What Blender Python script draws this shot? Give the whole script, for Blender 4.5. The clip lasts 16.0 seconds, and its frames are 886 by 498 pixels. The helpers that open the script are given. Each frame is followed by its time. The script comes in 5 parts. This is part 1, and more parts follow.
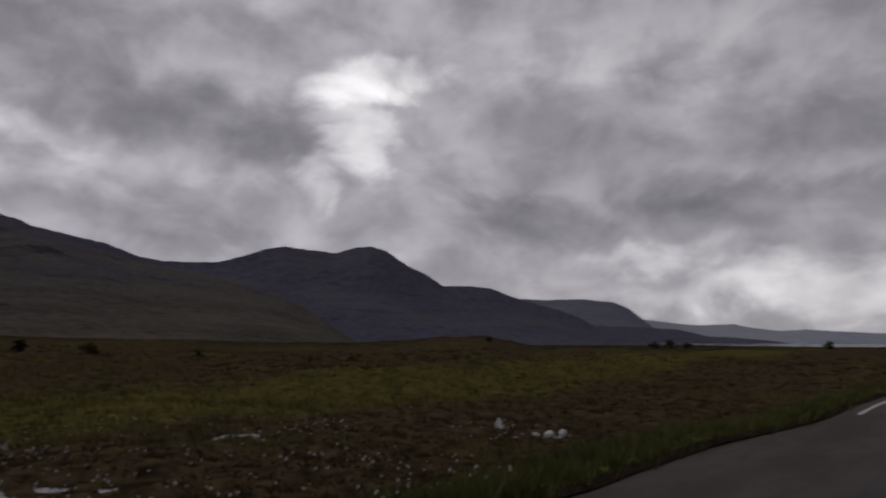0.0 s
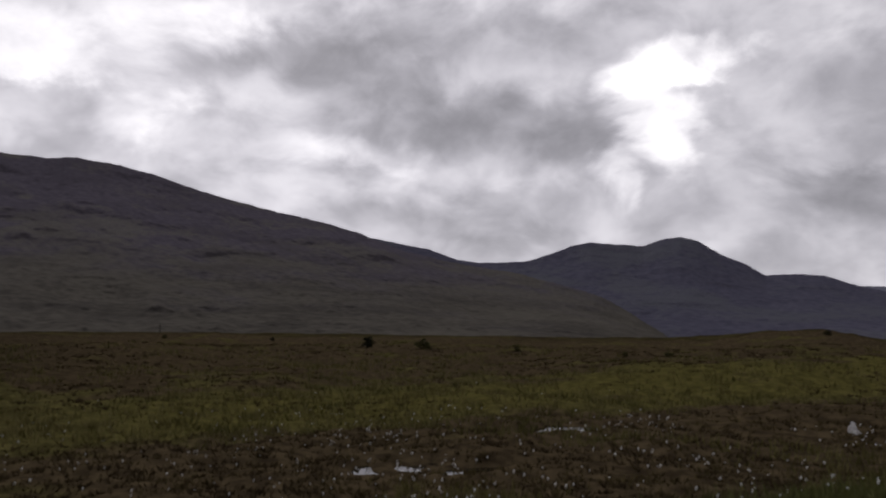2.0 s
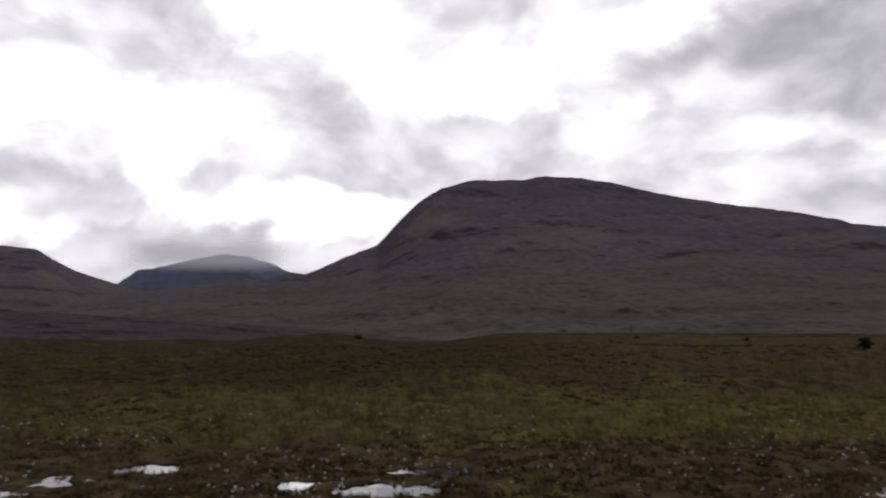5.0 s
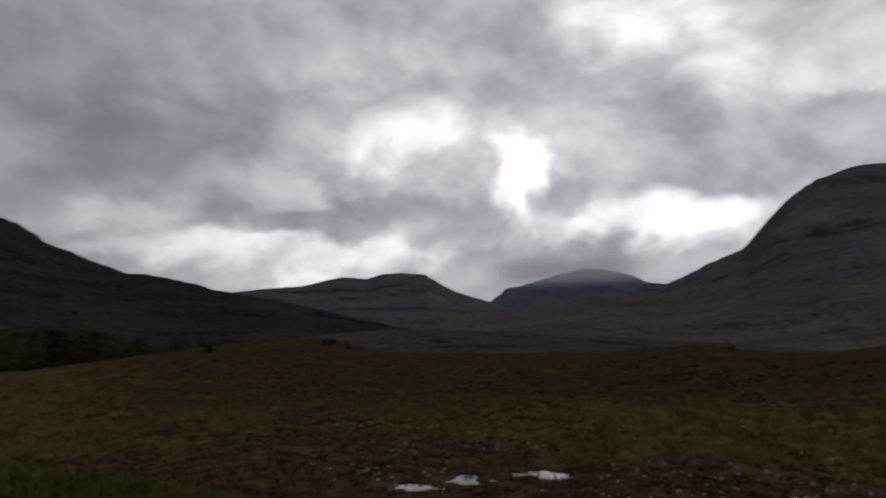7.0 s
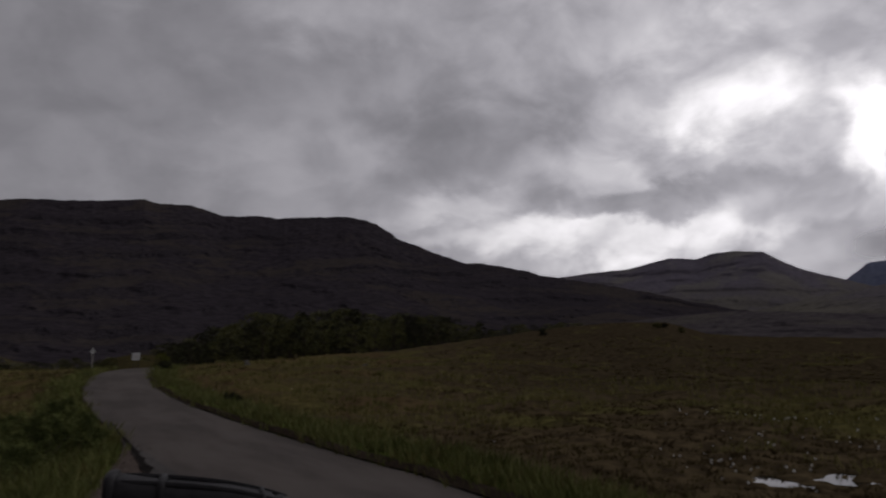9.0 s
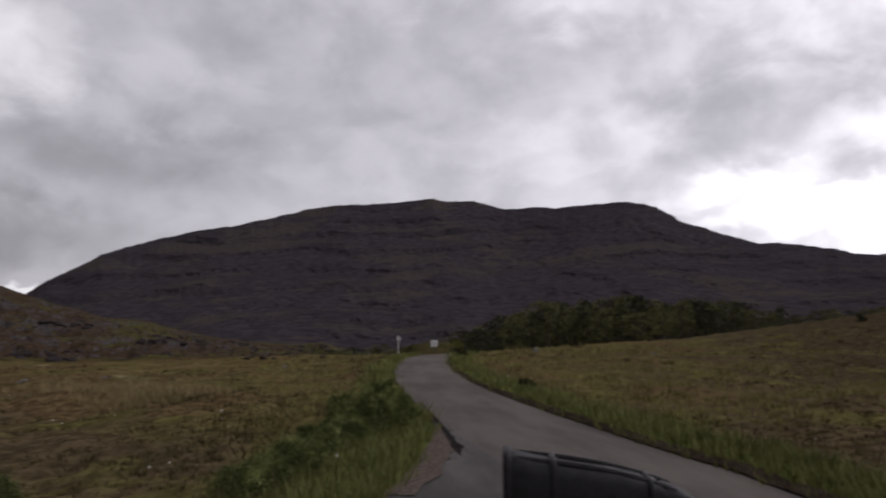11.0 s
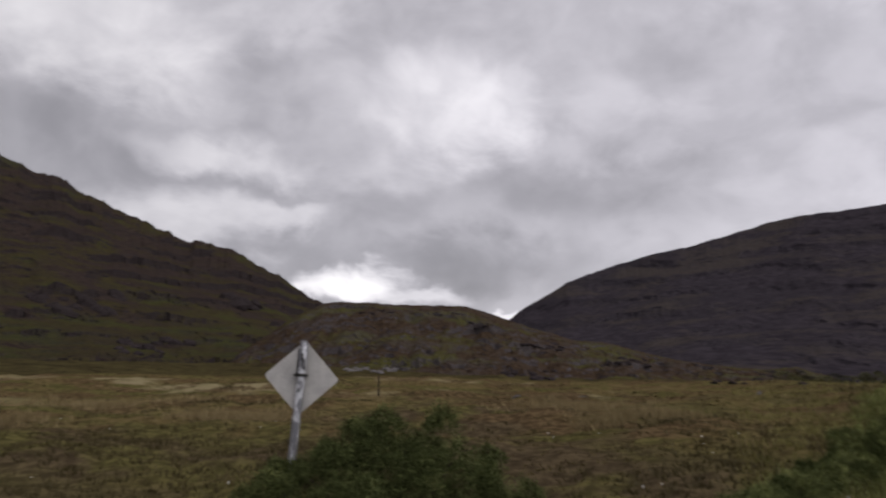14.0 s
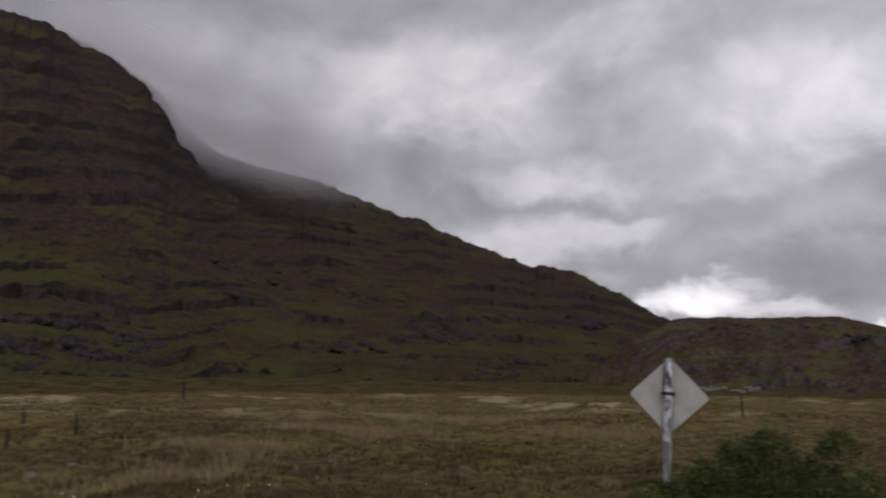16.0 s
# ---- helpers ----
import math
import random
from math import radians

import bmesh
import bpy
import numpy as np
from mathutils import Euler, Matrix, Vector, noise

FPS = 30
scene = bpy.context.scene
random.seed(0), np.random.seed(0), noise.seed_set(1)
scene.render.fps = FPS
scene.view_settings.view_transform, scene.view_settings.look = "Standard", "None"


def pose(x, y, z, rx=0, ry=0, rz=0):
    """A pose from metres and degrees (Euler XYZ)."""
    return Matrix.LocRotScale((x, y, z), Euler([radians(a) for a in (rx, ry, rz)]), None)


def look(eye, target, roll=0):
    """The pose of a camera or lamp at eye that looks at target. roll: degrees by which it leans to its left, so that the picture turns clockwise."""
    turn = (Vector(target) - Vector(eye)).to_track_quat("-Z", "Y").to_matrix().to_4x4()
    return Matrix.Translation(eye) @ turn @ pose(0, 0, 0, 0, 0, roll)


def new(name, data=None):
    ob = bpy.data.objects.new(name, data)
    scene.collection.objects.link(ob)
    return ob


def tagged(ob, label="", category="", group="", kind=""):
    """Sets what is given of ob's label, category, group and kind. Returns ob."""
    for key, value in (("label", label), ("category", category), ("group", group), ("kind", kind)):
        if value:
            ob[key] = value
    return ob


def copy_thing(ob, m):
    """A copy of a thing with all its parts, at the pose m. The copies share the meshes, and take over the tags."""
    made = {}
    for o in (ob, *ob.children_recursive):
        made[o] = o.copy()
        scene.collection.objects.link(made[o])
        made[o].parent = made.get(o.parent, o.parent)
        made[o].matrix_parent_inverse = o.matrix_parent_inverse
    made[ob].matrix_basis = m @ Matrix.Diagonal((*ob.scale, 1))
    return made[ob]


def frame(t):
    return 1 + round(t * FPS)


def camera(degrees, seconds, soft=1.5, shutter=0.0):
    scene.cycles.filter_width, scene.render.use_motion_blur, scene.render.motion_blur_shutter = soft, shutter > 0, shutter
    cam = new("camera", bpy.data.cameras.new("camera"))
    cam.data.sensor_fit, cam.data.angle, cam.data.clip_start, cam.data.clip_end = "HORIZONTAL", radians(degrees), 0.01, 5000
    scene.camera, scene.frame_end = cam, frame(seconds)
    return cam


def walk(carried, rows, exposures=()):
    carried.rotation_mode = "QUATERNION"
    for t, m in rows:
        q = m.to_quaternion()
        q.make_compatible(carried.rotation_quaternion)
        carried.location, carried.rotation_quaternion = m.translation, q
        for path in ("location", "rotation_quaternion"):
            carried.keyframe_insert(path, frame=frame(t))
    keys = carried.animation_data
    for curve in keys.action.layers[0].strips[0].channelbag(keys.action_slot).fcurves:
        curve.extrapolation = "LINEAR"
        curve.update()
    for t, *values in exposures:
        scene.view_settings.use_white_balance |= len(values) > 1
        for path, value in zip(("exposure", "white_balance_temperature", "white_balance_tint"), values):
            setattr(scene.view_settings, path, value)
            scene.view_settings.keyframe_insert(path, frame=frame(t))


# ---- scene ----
cam = camera(63.4, 16.0, soft=2.1, shutter=0.5)
PATH = [
    (0.0, pose(0.007, 0.403, 1.801, 97.22, -0.33, 0.00)),
    (0.5, pose(-0.033, 0.397, 1.793, 96.85, 0.23, 6.93)),
    (1.0, pose(-0.062, 0.392, 1.793, 96.70, 0.63, 12.41)),
    (1.5, pose(-0.093, 0.380, 1.789, 96.74, 0.35, 18.45)),
    (2.0, pose(-0.142, 0.367, 1.796, 96.83, 0.15, 24.28)),
    (2.5, pose(-0.176, 0.356, 1.804, 96.90, 1.40, 26.35)),
    (3.0, pose(-0.219, 0.339, 1.802, 96.76, 2.36, 29.27)),
    (3.5, pose(-0.264, 0.317, 1.808, 96.08, 2.57, 34.38)),
    (4.0, pose(-0.301, 0.280, 1.807, 95.95, 1.62, 43.70)),
    (4.2, pose(-0.312, 0.264, 1.807, 96.07, 1.17, 47.58)),
    (6.3, pose(-0.391, 0.087, 1.801, 98.40, 0.55, 76.95)),
    (6.5, pose(-0.393, 0.065, 1.801, 98.38, 0.66, 79.92)),
    (7.0, pose(-0.398, 0.010, 1.800, 98.23, 0.81, 88.44)),
    (7.5, pose(-0.394, -0.049, 1.800, 98.05, 0.40, 96.91)),
    (8.0, pose(-0.385, -0.091, 1.799, 97.79, 0.19, 103.86)),
    (8.2, pose(-0.382, -0.108, 1.798, 97.66, 0.10, 105.94)),
    (10.3, pose(-0.329, -0.229, 1.801, 97.03, 0.80, 127.78)),
    (10.5, pose(-0.315, -0.245, 1.798, 96.96, 0.53, 130.00)),
    (11.0, pose(-0.277, -0.286, 1.797, 96.50, 0.70, 136.21)),
    (11.5, pose(-0.241, -0.323, 1.794, 96.32, 0.65, 142.37)),
    (12.0, pose(-0.208, -0.354, 1.789, 96.03, 0.08, 148.68)),
    (12.5, pose(-0.173, -0.388, 1.787, 96.08, -0.12, 154.80)),
    (13.0, pose(-0.117, -0.388, 1.790, 96.79, 0.02, 160.22)),
    (13.5, pose(-0.066, -0.369, 1.796, 97.55, 0.66, 165.09)),
    (14.0, pose(-0.036, -0.381, 1.808, 98.55, 0.12, 171.58)),
    (14.5, pose(-0.013, -0.390, 1.812, 99.35, -0.57, 177.88)),
    (15.0, pose(0.022, -0.391, 1.811, 100.00, -0.06, 185.19)),
    (15.5, pose(0.057, -0.385, 1.803, 100.37, 0.30, 192.07)),
    (16.0, pose(0.104, -0.374, 1.797, 100.21, 0.57, 198.60)),
]
EXPOSURES = [
    (0.0, -1.75), (1.0, -1.4), (2.5, -1.05), (3.5, -0.82), (4.2, -0.68), (6.3, -1.28), (7.0, -1.63), (8.2, -1.83),
    (10.3, -0.8), (11.0, -0.37), (12.0, -0.05), (12.7, 0.02), (14.2, -0.25), (16.0, -0.35),
]
walk(cam, PATH, EXPOSURES)

# ---------------------------------------------------------------- node helpers


class Nodes:
    """Short hand for building a node tree."""

    def __init__(self, tree):
        self.tree = tree
        tree.nodes.clear()

    def add(self, kind, **values):
        node = self.tree.nodes.new(kind)
        for key, value in values.items():
            if key == "op":
                node.operation = value
            elif key == "data":
                node.data_type = value
            elif key == "interp":
                node.interpolation_type = value
            elif key == "sky":
                node.sky_type = value
            elif key == "blend":
                node.blend_type = value
        return node

    def put(self, socket, value):
        if isinstance(value, bpy.types.NodeSocket):
            self.tree.links.new(value, socket)
        elif isinstance(value, (tuple, list)) and len(value) == 3 and socket.type == "RGBA":
            socket.default_value = (*value, 1.0)
        else:
            socket.default_value = value

    def math(self, op, a, b=0.0, c=0.0):
        node = self.add("ShaderNodeMath", op=op)
        for socket, value in zip(node.inputs, (a, b, c)):
            self.put(socket, value)
        return node.outputs[0]

    def vec(self, op, a, b=(0, 0, 0)):
        node = self.add("ShaderNodeVectorMath", op=op)
        self.put(node.inputs[0], a)
        if op == "SCALE":
            self.put(node.inputs[3], b)
        else:
            self.put(node.inputs[1], b)
        return node.outputs["Value"] if op in ("LENGTH", "DOT_PRODUCT") else node.outputs[0]

    def mixed(self, fac, a, b):
        node = self.add("ShaderNodeMix", data="RGBA")
        self.put(node.inputs[0], fac)
        self.put(node.inputs[6], a)
        self.put(node.inputs[7], b)
        return node.outputs[2]

    def noise(self, vector, scale, detail=4.0, rough=0.55):
        node = self.add("ShaderNodeTexNoise")
        self.put(node.inputs["Vector"], vector)
        node.inputs["Scale"].default_value = scale
        node.inputs["Detail"].default_value = detail
        node.inputs["Roughness"].default_value = rough
        return node

    def ramp(self, value, low, high, to_low=0.0, to_high=1.0):
        node = self.add("ShaderNodeMapRange", interp="SMOOTHSTEP")
        for i, v in enumerate((value, low, high, to_low, to_high)):
            self.put(node.inputs[i], v)
        return node.outputs[0]

    def xyz(self, vector):
        node = self.add("ShaderNodeSeparateXYZ")
        self.put(node.inputs[0], vector)
        return node.outputs

    def join(self, x, y, z):
        node = self.add("ShaderNodeCombineXYZ")
        for socket, value in zip(node.inputs, (x, y, z)):
            self.put(socket, value)
        return node.outputs[0]


# ---------------------------------------------------------------- sky and light
world = bpy.data.worlds.new("overcast_sky")
scene.world = world
world.use_nodes = True
n = Nodes(world.node_tree)
way = n.add("ShaderNodeTexCoord").outputs["Generated"]
wx, wy, wz = n.xyz(way)
# bearing in degrees, counted anticlockwise from +y, cut at 275; height in degrees
s95, c95 = math.sin(radians(95)), math.cos(radians(95))
ahead = n.math("ADD", n.math("MULTIPLY", wx, -s95), n.math("MULTIPLY", wy, c95))
aside = n.math("ADD", n.math("MULTIPLY", wx, -c95), n.math("MULTIPLY", wy, -s95))
bearing = n.math("MULTIPLY_ADD", n.math("ARCTAN2", aside, ahead), 57.2958, 95.0)
height = n.math("MULTIPLY", n.math("ARCSINE", wz), 57.2958)
# billows at four sizes; the larger ones bend the edges of the clouds
dome = n.vec("MULTIPLY", way, (1.0, 1.0, 1.45))
wisp = n.noise(dome, 4.2, 2.0, 0.5)
dome = n.vec("ADD", dome, n.vec("SCALE", n.vec("SUBTRACT", wisp.outputs["Color"], (0.5, 0.5, 0.5)), 0.12))
big = n.noise(dome, 5.0, 3.0, 0.5)
fine = n.noise(dome, 11.0, 5.0, 0.5)
fray = n.noise(dome, 15.0, 5.0, 0.56)
shift = n.vec("ADD", n.vec("MULTIPLY", n.vec("SUBTRACT", big.outputs["Color"], (0.5, 0.5, 0.5)), (10.0, 6.0, 0.0)),
              n.vec("MULTIPLY", n.vec("SUBTRACT", fray.outputs["Color"], (0.5, 0.5, 0.5)), (6.0, 4.2, 0.0)))
spot = n.vec("ADD", n.join(bearing, height, 0.0), shift)
tone = n.ramp(bearing, 90.0, 140.0, 0.37, 0.29)
# the cloud cover, from wide sheets to small gaps: bearing, height, half width, half height, brightness
CLOUDS_NORTH = (
    (0.1, 15.8, 29.5, 10.9, 0.34), (-12.2, 22.7, 11.1, 2.5, 0.46), (27.6, 19.0, 7.4, 2.7, 0.32), (15.7, 16.8, 5.2, 3.0, 0.26), (-26.5, 15.5, 7.1, 2.8, 0.29),
    (-12.5, 15.1, 4.0, 2.6, 0.3), (-7.5, 9.7, 5.8, 2.0, 0.21), (-22.4, 9.8, 10.9, 1.9, 0.25), (20.5, 19.3, 2.9, 1.8, 0.34), (21.1, 7.5, 5.9, 1.1, 0.25),
    (-16.2, 7.1, 4.6, 1.3, 0.57), (-27.0, 3.8, 12.2, 2.0, 0.77), (10.8, 11.9, 1.6, 2.6, 0.55), (6.7, 15.2, 3.0, 3.1, 0.63), (5.7, 19.4, 4.2, 1.9, 0.85),
    (-20.8, 20.2, 3.3, 2.0, 0.44),
)
CLOUDS_NORTH_WEST = (
    (32.8, 20.8, 7.8, 2.1, 0.25), (19.8, 16.4, 10.5, 2.8, 0.23), (13.4, 15.3, 3.6, 2.4, 0.19), (44.3, 23.1, 7.1, 2.3, 0.6), (47.7, 16.1, 2.7, 3.0, 0.55),
    (51.5, 17.0, 4.4, 1.6, 0.45), (42.3, 13.9, 4.6, 2.1, 0.36), (31.8, 14.2, 6.4, 1.7, 0.52), (21.2, 9.3, 9.0, 2.2, 0.27), (60.9, 20.5, 12.7, 3.8, 0.7),
    (53.8, 16.9, 6.6, 1.6, 0.38), (65.4, 10.4, 2.7, 4.2, 0.7), (35.0, 20.7, 8.8, 2.7, 0.22), (24.0, 17.0, 9.6, 2.9, 0.22), (23.2, 23.2, 13.3, 2.0, 0.28),
)
CLOUDS_WEST = (
    (109.1, 19.1, 9.3, 4.9, 0.35), (109.6, 14.7, 6.0, 1.9, 0.28), (97.3, 23.4, 8.6, 2.8, 0.5), (71.7, 26.0, 7.0, 3.6, 0.86), (54.5, 21.9, 9.7, 2.7, 0.5),
    (67.5, 15.6, 11.8, 4.1, 0.36), (67.2, 12.9, 7.9, 2.2, 0.3), (54.9, 16.6, 6.5, 1.6, 0.32), (100.9, 8.3, 14.9, 1.5, 0.75), (71.8, 9.4, 8.9, 2.2, 0.96),
    (88.0, 15.5, 13.0, 5.5, 0.6), (91.4, 17.2, 7.4, 2.0, 0.82), (82.3, 14.3, 2.2, 4.4, 1.05), (95.7, 12.8, 10.2, 1.9, 0.42), (95.2, 11.2, 10.6, 1.3, 0.27),
    (90.6, 9.1, 5.3, 1.1, 0.39), (78.5, 12.2, 3.0, 2.0, 0.39), (81.8, 7.1, 7.7, 1.2, 0.33),
)
CLOUDS_SOUTH_WEST = (
    (125.5, 19.4, 16.8, 6.4, 0.28), (134.1, 21.9, 5.3, 4.0, 0.2), (120.6, 23.6, 6.5, 2.8, 0.4), (112.3, 16.2, 9.9, 3.1, 0.25), (129.1, 14.1, 6.1, 1.8, 0.32),
    (100.6, 24.5, 9.4, 3.3, 0.36), (113.1, 10.9, 5.4, 1.3, 0.52), (93.7, 22.1, 5.5, 2.5, 0.52), (155.3, 18.4, 11.4, 5.9, 0.29), (140.1, 20.2, 12.5, 4.6, 0.22),
    (113.3, 15.4, 9.3, 2.5, 0.23), (119.6, 23.0, 9.1, 3.3, 0.34), (125.8, 14.9, 7.3, 2.0, 0.36), (137.3, 12.1, 7.2, 1.3, 0.28), (156.8, 11.0, 7.3, 1.6, 0.26),
    (102.2, 13.8, 6.5, 1.6, 0.43), (100.1, 7.6, 8.9, 2.2, 0.75), (100.0, 10.3, 5.9, 1.0, 0.3),
)
CLOUDS_SOUTH = (
    (174.1, 19.6, 8.4, 5.0, 0.45), (141.9, 19.7, 13.5, 4.2, 0.25), (155.3, 13.4, 14.7, 2.2, 0.21), (169.7, 7.4, 8.3, 2.3, 0.25), (156.1, 9.8, 4.9, 1.3, 0.27),
    (128.1, 14.3, 10.5, 1.9, 0.32), (125.8, 21.1, 11.1, 2.3, 0.26), (168.4, 3.2, 3.2, 0.5, 0.55), (193.3, 19.5, 10.5, 2.4, 0.37),
    (199.3, 21.6, 5.2, 2.7, 0.51), (179.1, 14.6, 6.4, 2.0, 0.38), (169.4, 20.2, 6.1, 3.5, 0.45), (159.2, 19.7, 8.9, 1.9, 0.32), (145.0, 13.3, 7.4, 2.4, 0.28),
    (189.7, 15.5, 7.0, 2.0, 0.55), (192.8, 10.2, 7.6, 2.3, 0.53), (169.8, 7.6, 7.6, 2.7, 0.19), (174.5, 4.7, 5.0, 0.8, 0.5), (180.2, 5.8, 4.6, 1.5, 0.85),
)
CLOUDS_SOUTH_EAST = (
    (208.9, 21.6, 10.9, 4.3, 0.46), (220.4, 22.6, 8.2, 4.8, 0.44), (197.6, 23.5, 9.0, 4.1, 0.58), (185.2, 26.2, 7.3, 2.8, 0.42), (180.4, 16.9, 6.8, 1.5, 0.36),
    (170.6, 19.2, 5.2, 3.5, 0.49), (186.4, 10.8, 6.1, 1.3, 0.47),
)
for sheet in (CLOUDS_NORTH, CLOUDS_NORTH_WEST, CLOUDS_WEST, CLOUDS_SOUTH_WEST, CLOUDS_SOUTH, CLOUDS_SOUTH_EAST):
    for az0, el0, wide, tall, level in sheet:
        off = n.vec("MULTIPLY", n.vec("SUBTRACT", spot, (az0, el0, 0.0)), (1.0 / wide, 1.0 / tall, 0.0))
        near = n.ramp(n.vec("LENGTH", off), 1.4, 0.35, 0.0, 0.88)
        tone = n.math("MULTIPLY_ADD", near, n.math("SUBTRACT", level, tone), tone)
lumps = n.math("ADD", n.ramp(fine.outputs[0], 0.28, 0.72, -0.24, 0.24), n.ramp(fray.outputs[1], 0.3, 0.7, -0.1, 0.1))
lumps = n.math("MULTIPLY", lumps, n.ramp(bearing, 90.0, 130.0, 1.0, 0.5))
tone = n.math("MULTIPLY", tone, n.math("ADD", lumps, 1.0))
tone = n.math("SMOOTH_MAX", tone, 0.12, 0.06)
cover = n.mixed(n.ramp(tone, 0.2, 0.75), (1.0, 0.966, 1.06), (1.01, 0.98, 1.015))
# the cloud cover is brightest on the sun's side
sunward = n.math("ADD", n.math("MULTIPLY", wx, -math.sin(radians(50))), n.math("MULTIPLY", wy, math.cos(radians(50))))
glow = n.vec("SCALE", cover, n.math("MULTIPLY", tone, n.math("MULTIPLY_ADD", sunward, 1.32, 2.5)))
blue = n.add("ShaderNodeTexSky", sky="NISHITA")
blue.sun_disc = False
blue.sun_elevation, blue.sun_rotation = radians(38), radians(-50)
both = n.vec("ADD", glow, n.vec("SCALE", blue.outputs[0], 0.004))
back = n.add("ShaderNodeBackground")
n.put(back.inputs[0], both)
back.inputs[1].default_value = 1.0
n.put(n.add("ShaderNodeOutputWorld").inputs[0], back.outputs[0])

sun = new("sun", bpy.data.lights.new("sun", "SUN"))
sun.data.energy, sun.data.angle, sun.data.color = 0.5, radians(40), (1.0, 0.96, 0.9)
sun.matrix_world = look((-77, 64, 78), (0, 0, 0))

# ---------------------------------------------------------------- materials


def material(name, build, rough=0.9, metal=0.0, gloss=None):
    """A material whose colour and bump come from build(nodes, place): (colour, bump height or None, bump strength[, roughness])."""
    mat = bpy.data.materials.new(name)
    mat.use_nodes = True
    m = Nodes(mat.node_tree)
    place = m.add("ShaderNodeNewGeometry").outputs["Position"]
    colour, bump, strength, *rest = build(m, place)
    shader = m.add("ShaderNodeBsdfPrincipled")
    m.put(shader.inputs["Base Color"], colour)
    m.put(shader.inputs["Roughness"], rest[0] if rest else rough)
    shader.inputs["Metallic"].default_value = metal
    shader.inputs["Specular IOR Level"].default_value = gloss if gloss is not None else (0.0 if rough >= 0.85 else 0.12 if rough > 0.6 else 0.4)
    if bump is not None:
        node = m.add("ShaderNodeBump")
        node.inputs["Strength"].default_value = strength
        node.inputs["Distance"].default_value = 0.05
        m.put(node.inputs["Height"], bump)
        m.put(shader.inputs["Normal"], node.outputs[0])
    m.put(m.add("ShaderNodeOutputMaterial").inputs[0], shader.outputs[0])
    return mat


def moor_look(m, place):
    x, y, z = m.xyz(place)
    low = m.join(x, y, 0.0)
    broad = m.noise(low, 0.045, 5.0, 0.6).outputs[0]
    patch = m.noise(low, 0.3, 5.0, 0.62).outputs[0]
    tuft = m.noise(place, 3.0, 5.0, 0.65).outputs[0]
    heather = m.mixed(m.ramp(tuft, 0.35, 0.65), (0.038, 0.028, 0.0165), (0.093, 0.0695, 0.039))
    green = m.mixed(m.ramp(tuft, 0.35, 0.68), (0.049, 0.0435, 0.0165), (0.116, 0.102, 0.037))
    straw = m.mixed(m.ramp(tuft, 0.3, 0.7), (0.055, 0.0415, 0.0172), (0.149, 0.113, 0.05))
    # across the road: wet brown ground by the pools, a green belt behind it, heather beyond
    off = m.math("ADD", m.math("MULTIPLY_ADD", x, -0.8, m.math("MULTIPLY", y, 0.6)), m.math("MULTIPLY_ADD", broad, 10.0, -5.0))
    run = m.math("MULTIPLY_ADD", x, 0.6, m.math("MULTIPLY", y, 0.8))
    bog = m.ramp(run, -16.0, -8.0)
    wet = m.math("MULTIPLY", m.math("MULTIPLY", m.ramp(off, 4.8, 7.0), m.ramp(off, 14.0, 12.0)), bog)
    belt = m.math("MULTIPLY", m.math("MULTIPLY", m.ramp(off, 13.0, 16.0), m.ramp(off, 26.0, 20.0)), bog)
    moss = m.math("ADD", patch, m.math("MULTIPLY_ADD", belt, 0.19, m.math("MULTIPLY_ADD", wet, -0.15, m.math("MULTIPLY", m.math("MULTIPLY", m.ramp(off, 24.0, 34.0), bog), -0.08))))
    # the moor up the valley is dark heather
    far_off = m.vec("LENGTH", low)
    north = m.math("DIVIDE", y, far_off)
    heath = m.math("MULTIPLY", m.math("MULTIPLY", m.ramp(far_off, 19.0, 32.0), m.ramp(x, 0.0, -10.0)), m.math("MULTIPLY", m.ramp(north, -0.5, -0.25), m.ramp(north, 0.72, 0.5)))
    stain = m.noise(low, 0.13, 4.0, 0.6).outputs[0]
    moss = m.math("ADD", m.math("MULTIPLY_ADD", heath, -0.13, moss), m.math("MULTIPLY_ADD", stain, 0.4, -0.2))
    heather = m.mixed(m.math("MULTIPLY", heath, 0.55), heather, m.mixed(m.ramp(tuft, 0.35, 0.65), (0.016, 0.0125, 0.008), (0.05, 0.039, 0.023)))
    bright = m.mixed(m.ramp(tuft, 0.35, 0.68), (0.07, 0.062, 0.017), (0.145, 0.128, 0.038))
    green = m.mixed(m.math("MULTIPLY", m.math("MULTIPLY", belt, 0.7), m.ramp(north, 0.5, 0.8)), green, bright)
    col = m.mixed(m.ramp(moss, 0.45, 0.58), heather, green)
    # drier pasture on the side of the lay-by, wet bog across the road
    dry = m.ramp(m.math("SUBTRACT", m.math("MULTIPLY", x, 0.8), m.math("MULTIPLY", y, 0.6)), 6.0, 50.0, -0.1, 0.12)
    meadow = m.math("MULTIPLY", m.ramp(run, -10.0, -20.0), m.ramp(off, 40.0, 20.0))
    dry = m.math("ADD", m.math("MULTIPLY_ADD", heath, -0.2, dry), m.math("MULTIPLY", meadow, 0.15))
    dry = m.math("ADD", dry, m.math("MULTIPLY", m.ramp(m.vec("LENGTH", low), 34.0, 60.0, 0.0, 0.07), m.ramp(dry, -0.02, 0.06)))
    # the straw ends where the ground climbs to the hillsides
    out = m.math("MULTIPLY", m.ramp(m.vec("LENGTH", low), 74.0, 92.0, 0.0, -0.3), m.ramp(dry, -0.02, 0.06))
    dry = m.math("ADD", dry, out)
